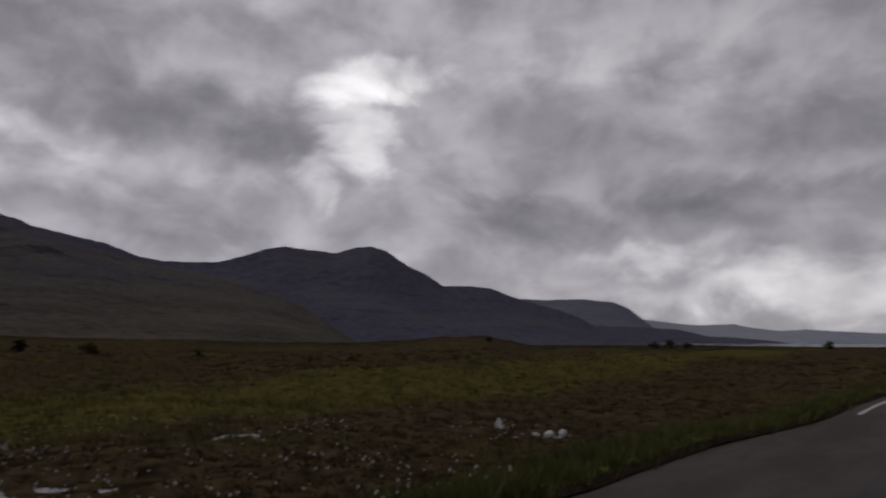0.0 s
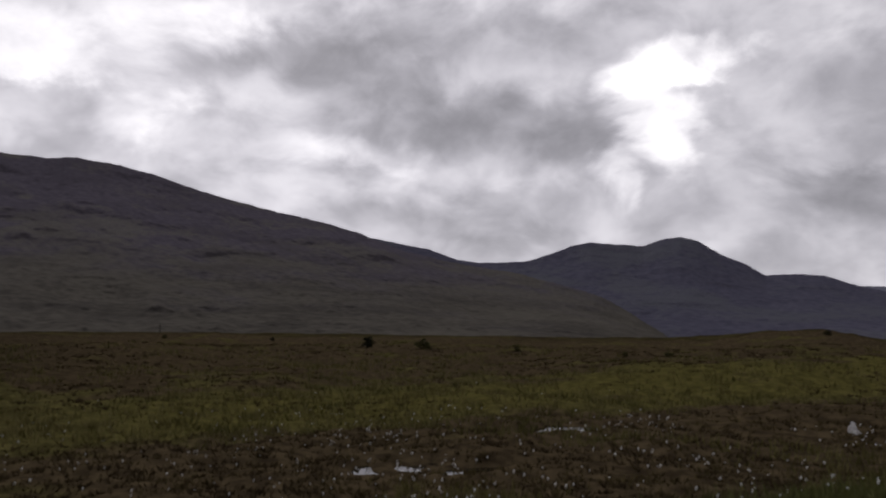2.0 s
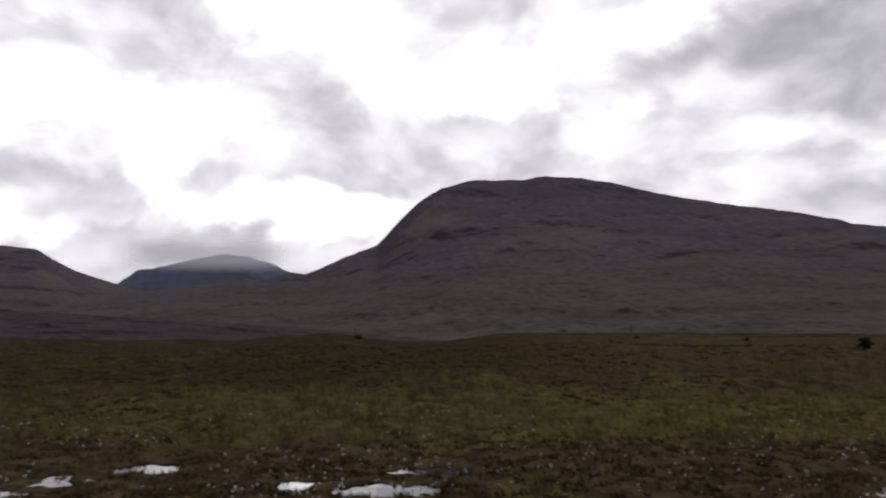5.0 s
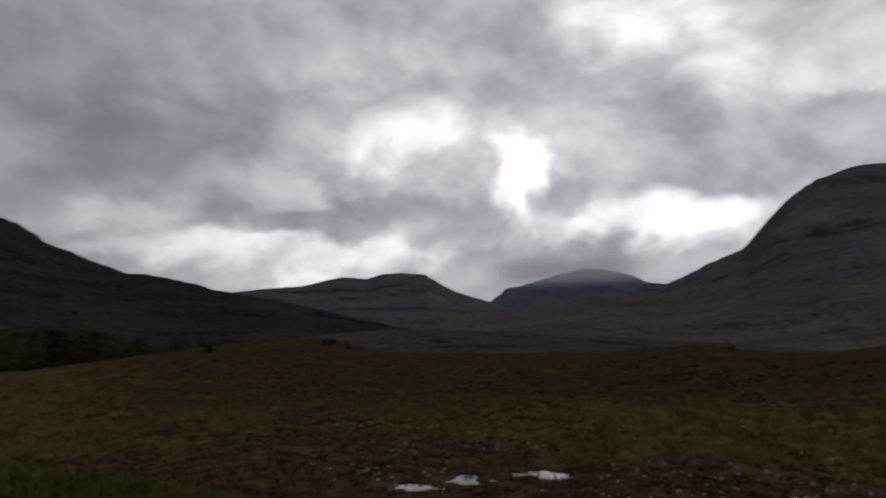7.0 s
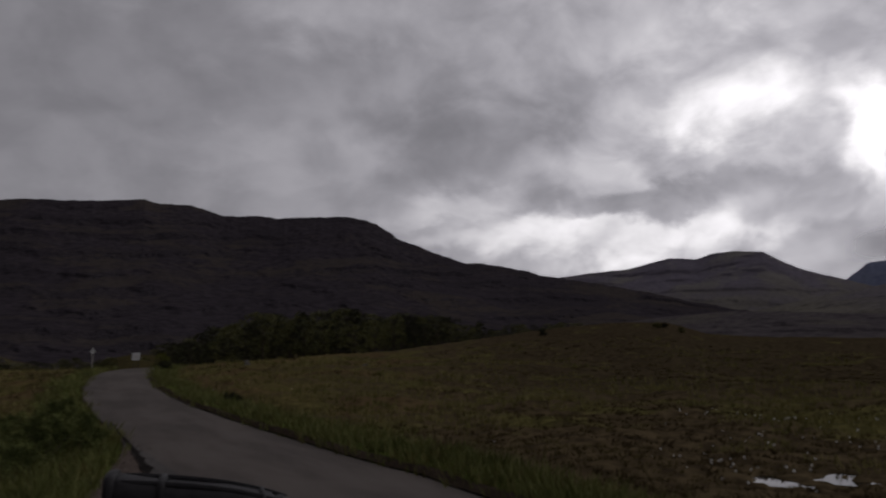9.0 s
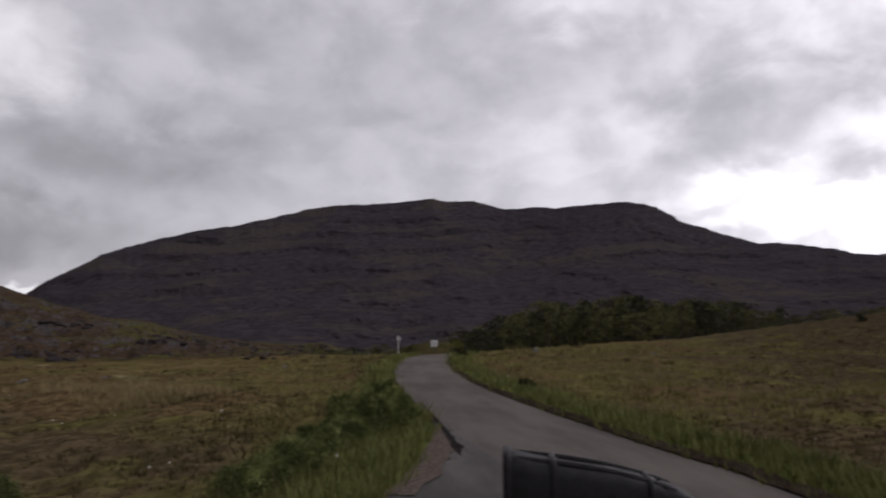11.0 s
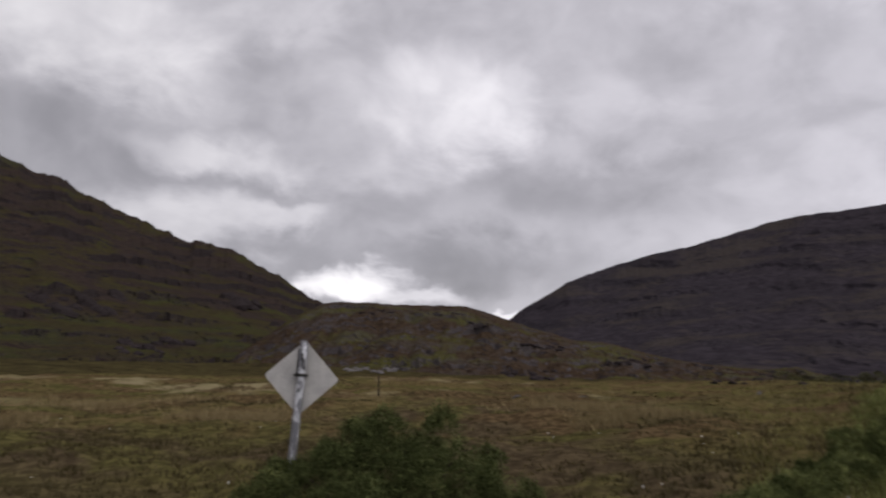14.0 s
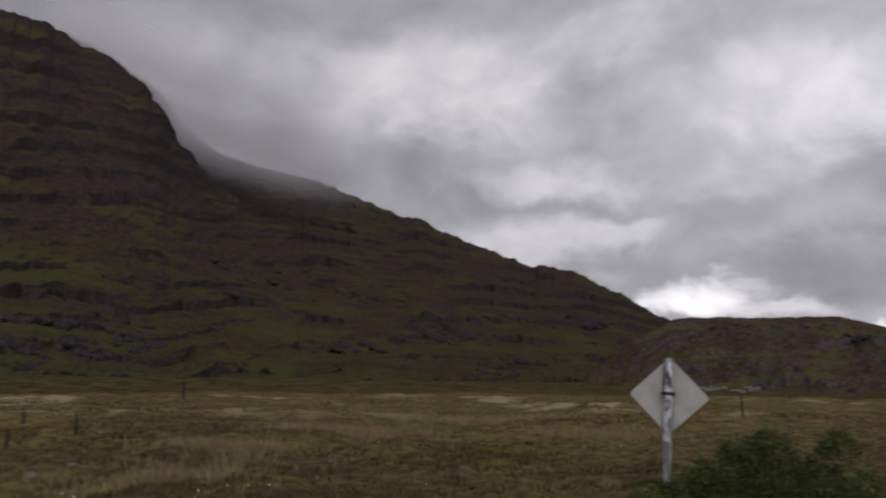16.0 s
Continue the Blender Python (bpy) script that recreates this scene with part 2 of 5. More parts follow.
    col = m.mixed(m.ramp(m.math("ADD", broad, dry), 0.47, 0.62), col, m.mixed(m.ramp(m.math("MULTIPLY_ADD", stain, 0.6, m.math("MULTIPLY", patch, 0.5)), 0.5, 0.6), green, straw))
    # bleached sedge in long patches far out on the flats, brown heath between them
    flats = m.math("MULTIPLY", m.math("MULTIPLY", m.ramp(dry, -0.02, 0.06), m.ramp(m.math("DIVIDE", x, m.vec("LENGTH", low)), -0.45, -0.3)), m.math("MULTIPLY", m.ramp(m.vec("LENGTH", low), 30.0, 54.0), m.ramp(m.vec("LENGTH", low), 80.0, 74.0)))
    sedge = m.noise(low, 0.075, 4.0, 0.6).outputs[0]
    col = m.mixed(m.math("MULTIPLY", flats, m.ramp(sedge, 0.53, 0.6)), col, m.mixed(tuft, (0.15, 0.122, 0.062), (0.27, 0.228, 0.13)))
    brown = m.noise(low, 0.17, 4.0, 0.6).outputs[0]
    russet = m.mixed(m.ramp(tuft, 0.35, 0.65), (0.046, 0.0305, 0.0155), (0.118, 0.08, 0.041))
    col = m.mixed(m.math("MULTIPLY", m.ramp(dry, -0.02, 0.06), m.ramp(brown, 0.52, 0.43, 0.0, 0.85)), col, russet)
    # the bank below the hillsides is dark turf
    turf = m.mixed(m.ramp(m.math("MULTIPLY_ADD", tuft, 0.4, m.math("MULTIPLY", patch, 0.6)), 0.4, 0.6), (0.026, 0.0205, 0.011), (0.064, 0.0545, 0.023))
    col = m.mixed(m.math("MULTIPLY", m.ramp(m.vec("LENGTH", low), 79.0, 88.0), m.ramp(dry, -0.33, -0.2, 0.0, 0.9)), col, turf)
    # lush grass along the tarmac and the bare soil at its very edge
    strip = m.add("ShaderNodeAttribute")
    strip.attribute_name = "verge"
    fresh = m.mixed(m.ramp(tuft, 0.35, 0.65), (0.046, 0.06, 0.014), (0.112, 0.135, 0.034))
    near_edge = m.math("ADD", strip.outputs["Fac"], m.math("MULTIPLY_ADD", patch, 0.9, -0.45))
    col = m.mixed(m.ramp(near_edge, 0.3, 0.62), col, fresh)
    col = m.mixed(m.ramp(m.math("ADD", strip.outputs["Fac"], m.math("MULTIPLY_ADD", tuft, 0.1, -0.05)), 0.94, 0.985), col, (0.03, 0.022, 0.016))
    return col, m.math("ADD", tuft, m.math("MULTIPLY", patch, 2.0)), 0.4


def slope_look(heather_a, heather_b, grass_a, grass_b, rock_a, rock_b, size, rocky=(0.62, 0.42), green=0.0, foot=None, foot_z=(0.0, 1.0), scab=0.0, flush=None, bands=0.8, bedrock=0.7):
    """Heather, grass and bare rock: rock where the slope is steep, grass on the treads and low down."""
    def build(m, place):
        geo = m.add("ShaderNodeNewGeometry")
        steep = m.xyz(geo.outputs["Normal"])[2]
        x, y, z = m.xyz(place)
        bed = m.join(m.math("MULTIPLY", x, 0.2), m.math("MULTIPLY", y, 0.2), z)
        beds = m.noise(bed, 5.0 / size, 5.0, 0.62).outputs[0]
        broad = m.noise(place, 1.1 / size, 5.0, 0.6).outputs[0]
        grain = m.noise(place, 14.0 / size, 6.0, 0.66).outputs[0]
        speck = m.noise(place, 60.0 / size, 5.0, 0.65).outputs[0]
        heather = m.mixed(m.ramp(grain, 0.34, 0.66), heather_a, heather_b)
        grass = m.mixed(m.ramp(speck, 0.34, 0.66), grass_a, grass_b)
        low = m.ramp(z, foot_z[1], foot_z[0])
        lush = m.math("ADD", m.math("MULTIPLY_ADD", grain, 0.4, m.math("MULTIPLY", broad, 0.8)), m.math("MULTIPLY", low, green))
        # growth lies in long drifts along the slope
        drift = m.noise(m.join(m.math("MULTIPLY", x, 0.3), m.math("MULTIPLY", y, 0.3), z), 2.6 / size, 4.0, 0.55).outputs[0]
        lush = m.math("ADD", lush, m.math("MULTIPLY_ADD", drift, 0.5, -0.25))
        col = m.mixed(m.ramp(lush, 0.58, 0.7), heather, grass)
        if flush:
            col = m.mixed(m.ramp(lush, 0.7, 0.78), col, m.mixed(m.ramp(speck, 0.34, 0.66), *flush))
        rock = m.mixed(m.ramp(speck, 0.36, 0.64), rock_a, rock_b)
        bare = m.ramp(m.math("ADD", steep, m.math("MULTIPLY_ADD", beds, -0.5, 0.25)), rocky[0], rocky[1])
        bare = m.math("MULTIPLY", bare, m.ramp(grain, 0.3, 0.5))
        bare = m.math("MAXIMUM", bare, m.math("MULTIPLY", m.ramp(beds, 0.54, 0.64, 0.0, bedrock), m.ramp(grain, 0.42, 0.58)))
        if scab:
            crust = m.noise(m.join(x, y, m.math("MULTIPLY", z, 2.2)), 5.0 / size, 6.0, 0.66).outputs[0]
            bare = m.math("MAXIMUM", bare, m.math("MULTIPLY", m.ramp(crust, 0.53, 0.6), scab))
        ledge = m.add("ShaderNodeAttribute")
        ledge.attribute_name = "cliff"
        bare = m.math("MAXIMUM", bare, m.math("MULTIPLY", m.ramp(m.math("MULTIPLY", ledge.outputs["Fac"], m.ramp(broad, 0.36, 0.56)), 0.15, 0.6, 0.0, bands), m.ramp(grain, 0.38, 0.54)))
        col = m.mixed(bare, col, rock)
        if foot:
            turf = m.mixed(m.ramp(m.math("MULTIPLY_ADD", grain, 0.6, m.math("MULTIPLY", beds, 0.5)), 0.42, 0.68), *foot)
            edge = m.ramp(m.math("ADD", z, m.math("MULTIPLY", m.math("ADD", broad, m.math("MULTIPLY", beds, 0.6)), -1.5 * foot_z[1])), 0.1 * foot_z[1], -1.2 * foot_z[1])
            col = m.mixed(edge, col, turf)
        return col, m.math("ADD", m.math("MULTIPLY", grain, 2.0), speck), 0.5
    return build


def plain_look(a, b, scale, bump=0.3, low=0.35, high=0.65):
    def build(m, place):
        g = m.noise(place, scale, 6.0, 0.62).outputs[0]
        h = m.noise(place, scale * 9.0, 4.0, 0.6).outputs[0]
        return m.mixed(m.ramp(m.math("MULTIPLY_ADD", h, 0.4, m.math("MULTIPLY", g, 0.6)), low, high), a, b), h, bump
    return build


def leaf_look(a, b, c, clump=0.9):
    """Leaves and blades: every piece its own shade."""
    def build(m, place):
        r = m.add("ShaderNodeNewGeometry").outputs["Random Per Island"]
        g = m.noise(place, clump, 3.0, 0.6).outputs[0]
        g = m.math("ADD", g, m.math("MULTIPLY_ADD", m.add("ShaderNodeObjectInfo").outputs["Random"], 0.4, -0.2))
        return m.mixed(m.ramp(g, 0.42, 0.62), m.mixed(r, a, b), m.mixed(r, b, c)), None, 0.0
    return build


def asphalt_look(m, place, shade_a=(0.0575, 0.0475, 0.042), shade_b=(0.1, 0.0835, 0.0745)):
    x, y, z = m.xyz(place)
    # worn wheel tracks run with the road
    across = m.math("MULTIPLY_ADD", x, -0.8, m.math("MULTIPLY", y, 0.6))
    run = m.math("MULTIPLY_ADD", x, 0.6, m.math("MULTIPLY", y, 0.8))
    g = m.noise(m.join(across, m.math("MULTIPLY", run, 0.22), 0.0), 0.9, 5.0, 0.62).outputs[0]
    grit = m.noise(place, 55.0, 3.0, 0.7).outputs[0]
    col = m.mixed(m.ramp(g, 0.36, 0.64), shade_a, shade_b)
    return m.mixed(m.ramp(grit, 0.3, 0.75, 0.0, 0.35), col, (0.112, 0.1, 0.092)), grit, 0.25


def post_paint(m, place):
    x, y, z = m.xyz(place)
    flake = m.noise(m.join(x, y, m.math("MULTIPLY", z, 0.45)), 8.0, 6.0, 0.7).outputs[0]
    dirt = m.noise(place, 40.0, 4.0, 0.6).outputs[0]
    white = m.mixed(m.ramp(dirt, 0.3, 0.7), (0.4, 0.4, 0.42), (0.6, 0.6, 0.62))
    return m.mixed(m.ramp(flake, 0.42, 0.49), white, (0.14, 0.14, 0.15)), flake, 0.2


MOOR = material("moorland", moor_look)
STEEP = material("steep_hillside", slope_look((0.0225, 0.0162, 0.0142), (0.047, 0.035, 0.0295), (0.0275, 0.023, 0.0108), (0.056, 0.047, 0.0225),
                                              (0.0135, 0.0108, 0.011), (0.043, 0.0352, 0.0345), 60.0, (0.78, 0.6), 0.11, None, (4.0, 105.0), 0.3,
                                              ((0.026, 0.0268, 0.0105), (0.057, 0.0585, 0.0225)), 0.65, 0.5))
KNOLL = material("knoll_turf", slope_look((0.028, 0.0185, 0.0127), (0.06, 0.042, 0.027), (0.036, 0.034, 0.012), (0.08, 0.075, 0.025),
                                          (0.024, 0.0205, 0.021), (0.092, 0.081, 0.08), 26.0, (0.74, 0.56), -0.02, None, (0.0, 30.0), 0.5, None, 0.45, 0.5))
# tones lifted and greyed a little to stand for haze
WIDE = material("broad_hillside", slope_look((0.0262, 0.0222, 0.026), (0.0445, 0.038, 0.0435), (0.0345, 0.029, 0.027), (0.0595, 0.05, 0.045),
                                             (0.02, 0.0175, 0.0205), (0.0435, 0.038, 0.043), 200.0, (0.8, 0.6), bands=0.9))
# distance haze is mixed into these tones, palest above the foot
BIG = material("hazed_great_hillside", slope_look((0.088, 0.078, 0.096), (0.122, 0.1095, 0.131), (0.113, 0.1045, 0.1015), (0.156, 0.1445, 0.135),
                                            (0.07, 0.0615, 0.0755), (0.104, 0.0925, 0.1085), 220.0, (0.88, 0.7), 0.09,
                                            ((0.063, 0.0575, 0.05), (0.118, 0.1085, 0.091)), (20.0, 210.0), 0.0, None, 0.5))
# the far hills: distance haze is painted in as paler, bluer tones
FAR = material("hazed_far_hillside", slope_look((0.074, 0.072, 0.1), (0.107, 0.104, 0.139), (0.09, 0.091, 0.11), (0.118, 0.119, 0.138),
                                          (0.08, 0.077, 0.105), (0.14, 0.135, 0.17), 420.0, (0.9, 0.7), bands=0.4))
PALE = material("hazed_distant_hillside", slope_look((0.16, 0.165, 0.21), (0.185, 0.19, 0.235), (0.175, 0.182, 0.215), (0.2, 0.206, 0.24),
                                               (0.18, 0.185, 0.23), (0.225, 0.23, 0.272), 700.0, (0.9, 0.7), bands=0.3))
PALEST = material("hazed_shore_hills", slope_look((0.31, 0.326, 0.38), (0.349, 0.364, 0.419), (0.333, 0.349, 0.395), (0.357, 0.372, 0.419),
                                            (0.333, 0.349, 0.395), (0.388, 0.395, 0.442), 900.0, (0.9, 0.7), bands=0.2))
FARHAZE = material("hazed_blue_hillside", slope_look((0.098, 0.11, 0.165), (0.145, 0.158, 0.225), (0.115, 0.13, 0.178), (0.155, 0.168, 0.222),
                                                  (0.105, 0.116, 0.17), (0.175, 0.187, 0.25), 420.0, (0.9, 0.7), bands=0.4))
ASPHALT = material("asphalt", asphalt_look, 0.8, 0.0, 0.08)
OLDTAR = material("patched_asphalt", lambda m, p: asphalt_look(m, p, (0.034, 0.031, 0.0295), (0.084, 0.0765, 0.0725)), 0.8, 0.0, 0.08)
GRAVEL = material("gravel", plain_look((0.07, 0.055, 0.047), (0.19, 0.152, 0.132), 14.0, 0.8))
EARTH = material("bare_earth", plain_look((0.02, 0.015, 0.011), (0.06, 0.045, 0.034), 6.0, 0.6))
# near-black tone for the painted shadow of the tarmac's lip
LIP_SHADE = material("tar_lip_shade", plain_look((0.012, 0.0105, 0.01), (0.036, 0.032, 0.03), 9.0, 0.6))
LINE = material("road_paint", plain_look((0.45, 0.45, 0.44), (0.75, 0.75, 0.73), 14.0, 0.2))
ROCK = material("weathered_rock", plain_look((0.014, 0.0112, 0.0115), (0.05, 0.041, 0.0405), 0.9, 0.8))
SLAB = material("pale_rock", plain_look((0.075, 0.069, 0.068), (0.175, 0.164, 0.16), 1.2, 0.6))
# near-black patches in the leaf colour paint the shaded gaps between clumps
GORSE = material("gorse_leaves", leaf_look((0.012, 0.016, 0.007), (0.112, 0.13, 0.047), (0.25, 0.262, 0.095), 3.2), 0.9)
FRESH = material("light_green_leaves", leaf_look((0.07, 0.075, 0.02), (0.13, 0.135, 0.036), (0.2, 0.2, 0.06), 2.0), 0.9)
TREE = material("tree_leaves", leaf_look((0.009, 0.0095, 0.005), (0.032, 0.033, 0.013), (0.15, 0.143, 0.046), 0.35), 0.7)
BARK = material("bark", plain_look((0.035, 0.028, 0.022), (0.08, 0.066, 0.052), 6.0, 0.6))
GRASS = material("green_blades", leaf_look((0.056, 0.0535, 0.0155), (0.128, 0.12, 0.034), (0.205, 0.173, 0.071), 0.35), 0.75)
LUSH = material("lush_blades", leaf_look((0.043, 0.051, 0.0135), (0.09, 0.102, 0.028), (0.15, 0.15, 0.05)), 0.75)
STRAW = material("dry_blades", leaf_look((0.038, 0.0305, 0.0124), (0.077, 0.061, 0.0248), (0.139, 0.109, 0.051), 0.28), 0.75)
BLEACHED = material("bleached_blades", leaf_look((0.15, 0.114, 0.054), (0.245, 0.19, 0.096), (0.335, 0.268, 0.145)), 0.8)
HEATH = material("heather_sprigs", leaf_look((0.049, 0.0355, 0.021), (0.089, 0.0655, 0.035), (0.122, 0.1, 0.0435), 0.4), 0.85)
COTTON = material("cotton_tufts", plain_look((0.6, 0.6, 0.58), (0.85, 0.85, 0.83), 20.0, 0.0), 0.9)
WOOD = material("grey_wood", plain_look((0.016, 0.013, 0.011), (0.055, 0.045, 0.037), 8.0, 0.5))
PLATE = material("sign_back", plain_look((0.34, 0.33, 0.31), (0.46, 0.445, 0.42), 7.0, 0.1), 0.5)
WHITE = material("white_sign_face", plain_look((0.4, 0.4, 0.4), (0.5, 0.5, 0.5), 3.0, 0.1), 0.5)
POSTPAINT = material("flaking_post_paint", post_paint, 0.6)
IRON = material("dark_iron", plain_look((0.025, 0.023, 0.022), (0.06, 0.055, 0.05), 25.0, 0.3), 0.6, 0.6)
BLACK = material("black_plastic", plain_look((0.007, 0.006, 0.007), (0.015, 0.014, 0.015), 60.0, 0.12), 0.5, 0.0, 0.16)


def water_look(m, place):
    ripple = m.noise(place, 3.5, 3.0, 0.5).outputs[0]
    return (0.012, 0.011, 0.009), ripple, 0.03, 0.06


WATER = material("peat_water", water_look, 0.06)
WATER.node_tree.nodes["Principled BSDF"].inputs["Specular IOR Level"].default_value = 0.5

# ---------------------------------------------------------------- shaping helpers
EYE_Z = 1.8
rng = np.random.default_rng(7)
LATTICE = np.random.default_rng(3).random((256, 256))


def vnoise(x, y):
    """Smooth noise from 0 to 1 on arrays."""
    xi, yi = np.floor(x).astype(int), np.floor(y).astype(int)
    fx, fy = x - xi, y - yi
    fx, fy = fx * fx * (3 - 2 * fx), fy * fy * (3 - 2 * fy)
    a, b = LATTICE[xi % 256, yi % 256], LATTICE[(xi + 1) % 256, yi % 256]
    c, e = LATTICE[xi % 256, (yi + 1) % 256], LATTICE[(xi + 1) % 256, (yi + 1) % 256]
    return a + (b - a) * fx + (c - a) * fy + (a - b - c + e) * fx * fy


def fbm(x, y, octaves=5, gain=0.5):
    """Layered noise about 0, from about -1 to 1."""
    total, amp, top = 0.0, 1.0, 0.0
    for k in range(octaves):
        total = total + amp * (vnoise(x * 2 ** k + 17.3 * k, y * 2 ** k + 9.1 * k) * 2 - 1)
        top += amp
        amp *= gain
    return total / top


def smooth(a, b, x):
    t = np.clip((x - a) / (b - a), 0, 1)
    return t * t * (3 - 2 * t)


def mesh_from(name, verts, faces, mat, flat_shade=False):
    """A mesh from arrays of corners and of faces with equal corner counts."""
    me = bpy.data.meshes.new(name)
    verts, faces = np.asarray(verts, np.float32), np.asarray(faces, np.int32)
    k = faces.shape[1]
    me.vertices.add(len(verts))
    me.vertices.foreach_set("co", verts.ravel())
    me.loops.add(faces.size)
    me.loops.foreach_set("vertex_index", faces.ravel())
    me.polygons.add(len(faces))
    me.polygons.foreach_set("loop_start", np.arange(0, faces.size, k, dtype=np.int32))
    me.polygons.foreach_set("loop_total", np.full(len(faces), k, np.int32))
    me.polygons.foreach_set("use_smooth", np.full(len(faces), not flat_shade))
    me.update(calc_edges=True)
    me.materials.append(mat)
    return me


def grid_faces(rows, cols):
    i = np.arange(rows * cols).reshape(rows, cols)
    return np.stack([i[:-1, :-1], i[:-1, 1:], i[1:, 1:], i[1:, :-1]], -1).reshape(-1, 4)


def part(name, bm, mat, parent=None, label="", smooth_shade=True):
    """Links a bmesh as one mesh object under a thing."""
    me = bpy.data.meshes.new(name)
    bm.to_mesh(me)
    bm.free()
    for p in me.polygons:
        p.use_smooth = smooth_shade
    me.materials.append(mat)
    ob = new(name, me)
    ob.parent = parent
    if label:
        tagged(ob, label)
    return ob


# ---------------------------------------------------------------- the lie of the land
# height of the nearer skyline of the moor over the eye, in degrees, by bearing
CREST = np.array([
    (-60, -0.4), (-31, -0.35), (-14, -0.36), (-7, -0.42), (-3.5, 0.3), (0, 0.25), (4, -0.16), (9, -0.3), (17, -0.2),
    (25, -0.05), (35, 0.1), (50, 0.22), (56, 0.2), (60, -0.35), (64, -0.35), (68.5, 0.25), (72, 0.15), (77, -0.3),
    (85, -0.1), (90, -0.02), (94, 0.25), (97, 1.0), (100, 1.02), (104, 0.8), (108, 0.46), (112, -0.1), (118, -0.9),
    (123, -1.15), (131, -1.75), (139, -2.02), (150, -2.15), (158, -2.1), (167, -1.85), (176, -1.6), (190, -1.4), (205, -1.14),
    (216, -0.95), (235, -0.8), (300, -0.5)])
CREST_R = np.array([(-60, 110), (60, 105), (90, 95), (110, 85), (118, 70), (130, 52), (140, 46), (148, 60), (160, 78), (300, 84)])
# the bank at the foot of the hillsides
BANK = np.array([(-60, -2.0), (136, -2.9), (147, -2.9), (155, -2.65), (162, -2.2), (170, -1.6), (176, -1.0), (185, -0.55), (198, -0.28), (211, 0.02), (226, 0.44), (300, 0.4)])
# far edge of the road and its near edge, along its run
FAR_EDGE = [(60.0, 72.0), (34.0, 45.0), (15.2, 25.2), (8.7, 17.3), (4.46, 12.83), (1.6, 9.17), (-3.25, 3.13), (-8.5, -3.37),
            (-10.8, -6.9), (-14.4, -12.3), (-17.35, -16.3), (-21.1, -21.1), (-26.8, -27.6), (-32.6, -33.3), (-40.0, -39.2), (-52.0, -46.5), (-70.0, -54.0)]
POOLS = [(-5.35, 9.25, 0.35, 0.2, 80, 1), (-5.1, 9.95, 0.5, 0.2, 45, 2), (-4.5, 9.95, 0.42, 0.2, -26, 3), (-3.85, 10.25, 0.35, 0.1, 50, 8),
         (-9.3, 3.9, 0.7, 0.3, 50, 4), (-8.75, 4.3, 0.35, 0.22, 60, 6), (-9.7, 5.5, 0.5, 0.2, 60, 5), (-10.8, -0.45, 0.25, 0.15, 60, 10),
         (-11.3, 0.15, 0.3, 0.18, 60, 11), (-11.75, 0.9, 0.3, 0.2, 60, 12), (-12.1, 1.9, 0.25, 0.15, 60, 13), (-4.95, 14.1, 0.4, 0.15, 20, 7),
         (-4.1, 15.0, 0.5, 0.2, 40, 9), (2.1, 15.4, 0.5, 0.2, 15, 14), (3.0, 15.4, 0.5, 0.08, 5, 15)]


def spline(points, step):
    """Evenly spaced points on a smooth line through the given ones."""
    p = np.array(points, float)
    p = np.vstack([2 * p[0] - p[1], p, 2 * p[-1] - p[-2]])
    out = []
    for i in range(1, len(p) - 2):
        t = np.linspace(0, 1, 24, endpoint=False)[:, None]
        a, b, c, e = p[i - 1], p[i], p[i + 1], p[i + 2]
        out.append(0.5 * ((2 * b) + (c - a) * t + (2 * a - 5 * b + 4 * c - e) * t ** 2 + (3 * b - a - 3 * c + e) * t ** 3))
    q = np.vstack([*out, p[-2:-1]])
    s = np.r_[0, np.cumsum(np.hypot(*np.diff(q, axis=0).T))]
    u = np.arange(0, s[-1], step)
    return np.stack([np.interp(u, s, q[:, 0]), np.interp(u, s, q[:, 1])], -1)


ROAD_WIDTH = 2.6
road_far = spline(FAR_EDGE, 0.5)
along = np.gradient(road_far, axis=0)
along /= np.hypot(*along.T)[:, None]
toward = np.stack([-along[:, 1], along[:, 0]], -1)
if ((np.array((0.0, 0.0)) - road_far[len(road_far) // 2]) @ toward[len(road_far) // 2]) < 0:
    toward = -toward
road_mid = road_far + toward * ROAD_WIDTH / 2
# the lay-by, between the road and this outer edge
LAYBY = np.array([(-10.85, -11.75), (-9.85, -10.5), (-8.85, -9.4), (-7.6, -8.3), (-6.2, -7.15), (-5.2, -6.4), (-3.2, -4.6), (-0.9, -2.3), (1.6, 0.8), (4.6, 4.8), (7.0, 8.6), (8.6, 12.0), (9.9, 15.2)])
layby_edge = spline(LAYBY, 0.4)


def road_distance(x, y):
    """Metres from the road's middle line."""
    best = np.full(x.shape, 1e9)
    for k in range(0, len(road_mid), 2):
        np.minimum(best, (x - road_mid[k, 0]) ** 2 + (y - road_mid[k, 1]) ** 2, out=best)
    return np.sqrt(best)


def layby_depth(x, y):
    """Metres inside the lay-by's outer edge on the road's side; negative outside."""
    best, sign = np.full(x.shape, 1e9), np.zeros(x.shape)
    for k in range(0, len(layby_edge) - 1, 2):
        ex, ey = layby_edge[min(k + 2, len(layby_edge) - 1)] - layby_edge[k]
        d2 = (x - layby_edge[k, 0]) ** 2 + (y - layby_edge[k, 1]) ** 2
        side = ex * (y - layby_edge[k, 1]) - ey * (x - layby_edge[k, 0])
        hit = d2 < best
        best = np.where(hit, d2, best)
        sign = np.where(hit, np.sign(side) if 0 < k < len(layby_edge) - 4 else -1.0, sign)
    return np.sqrt(best) * sign


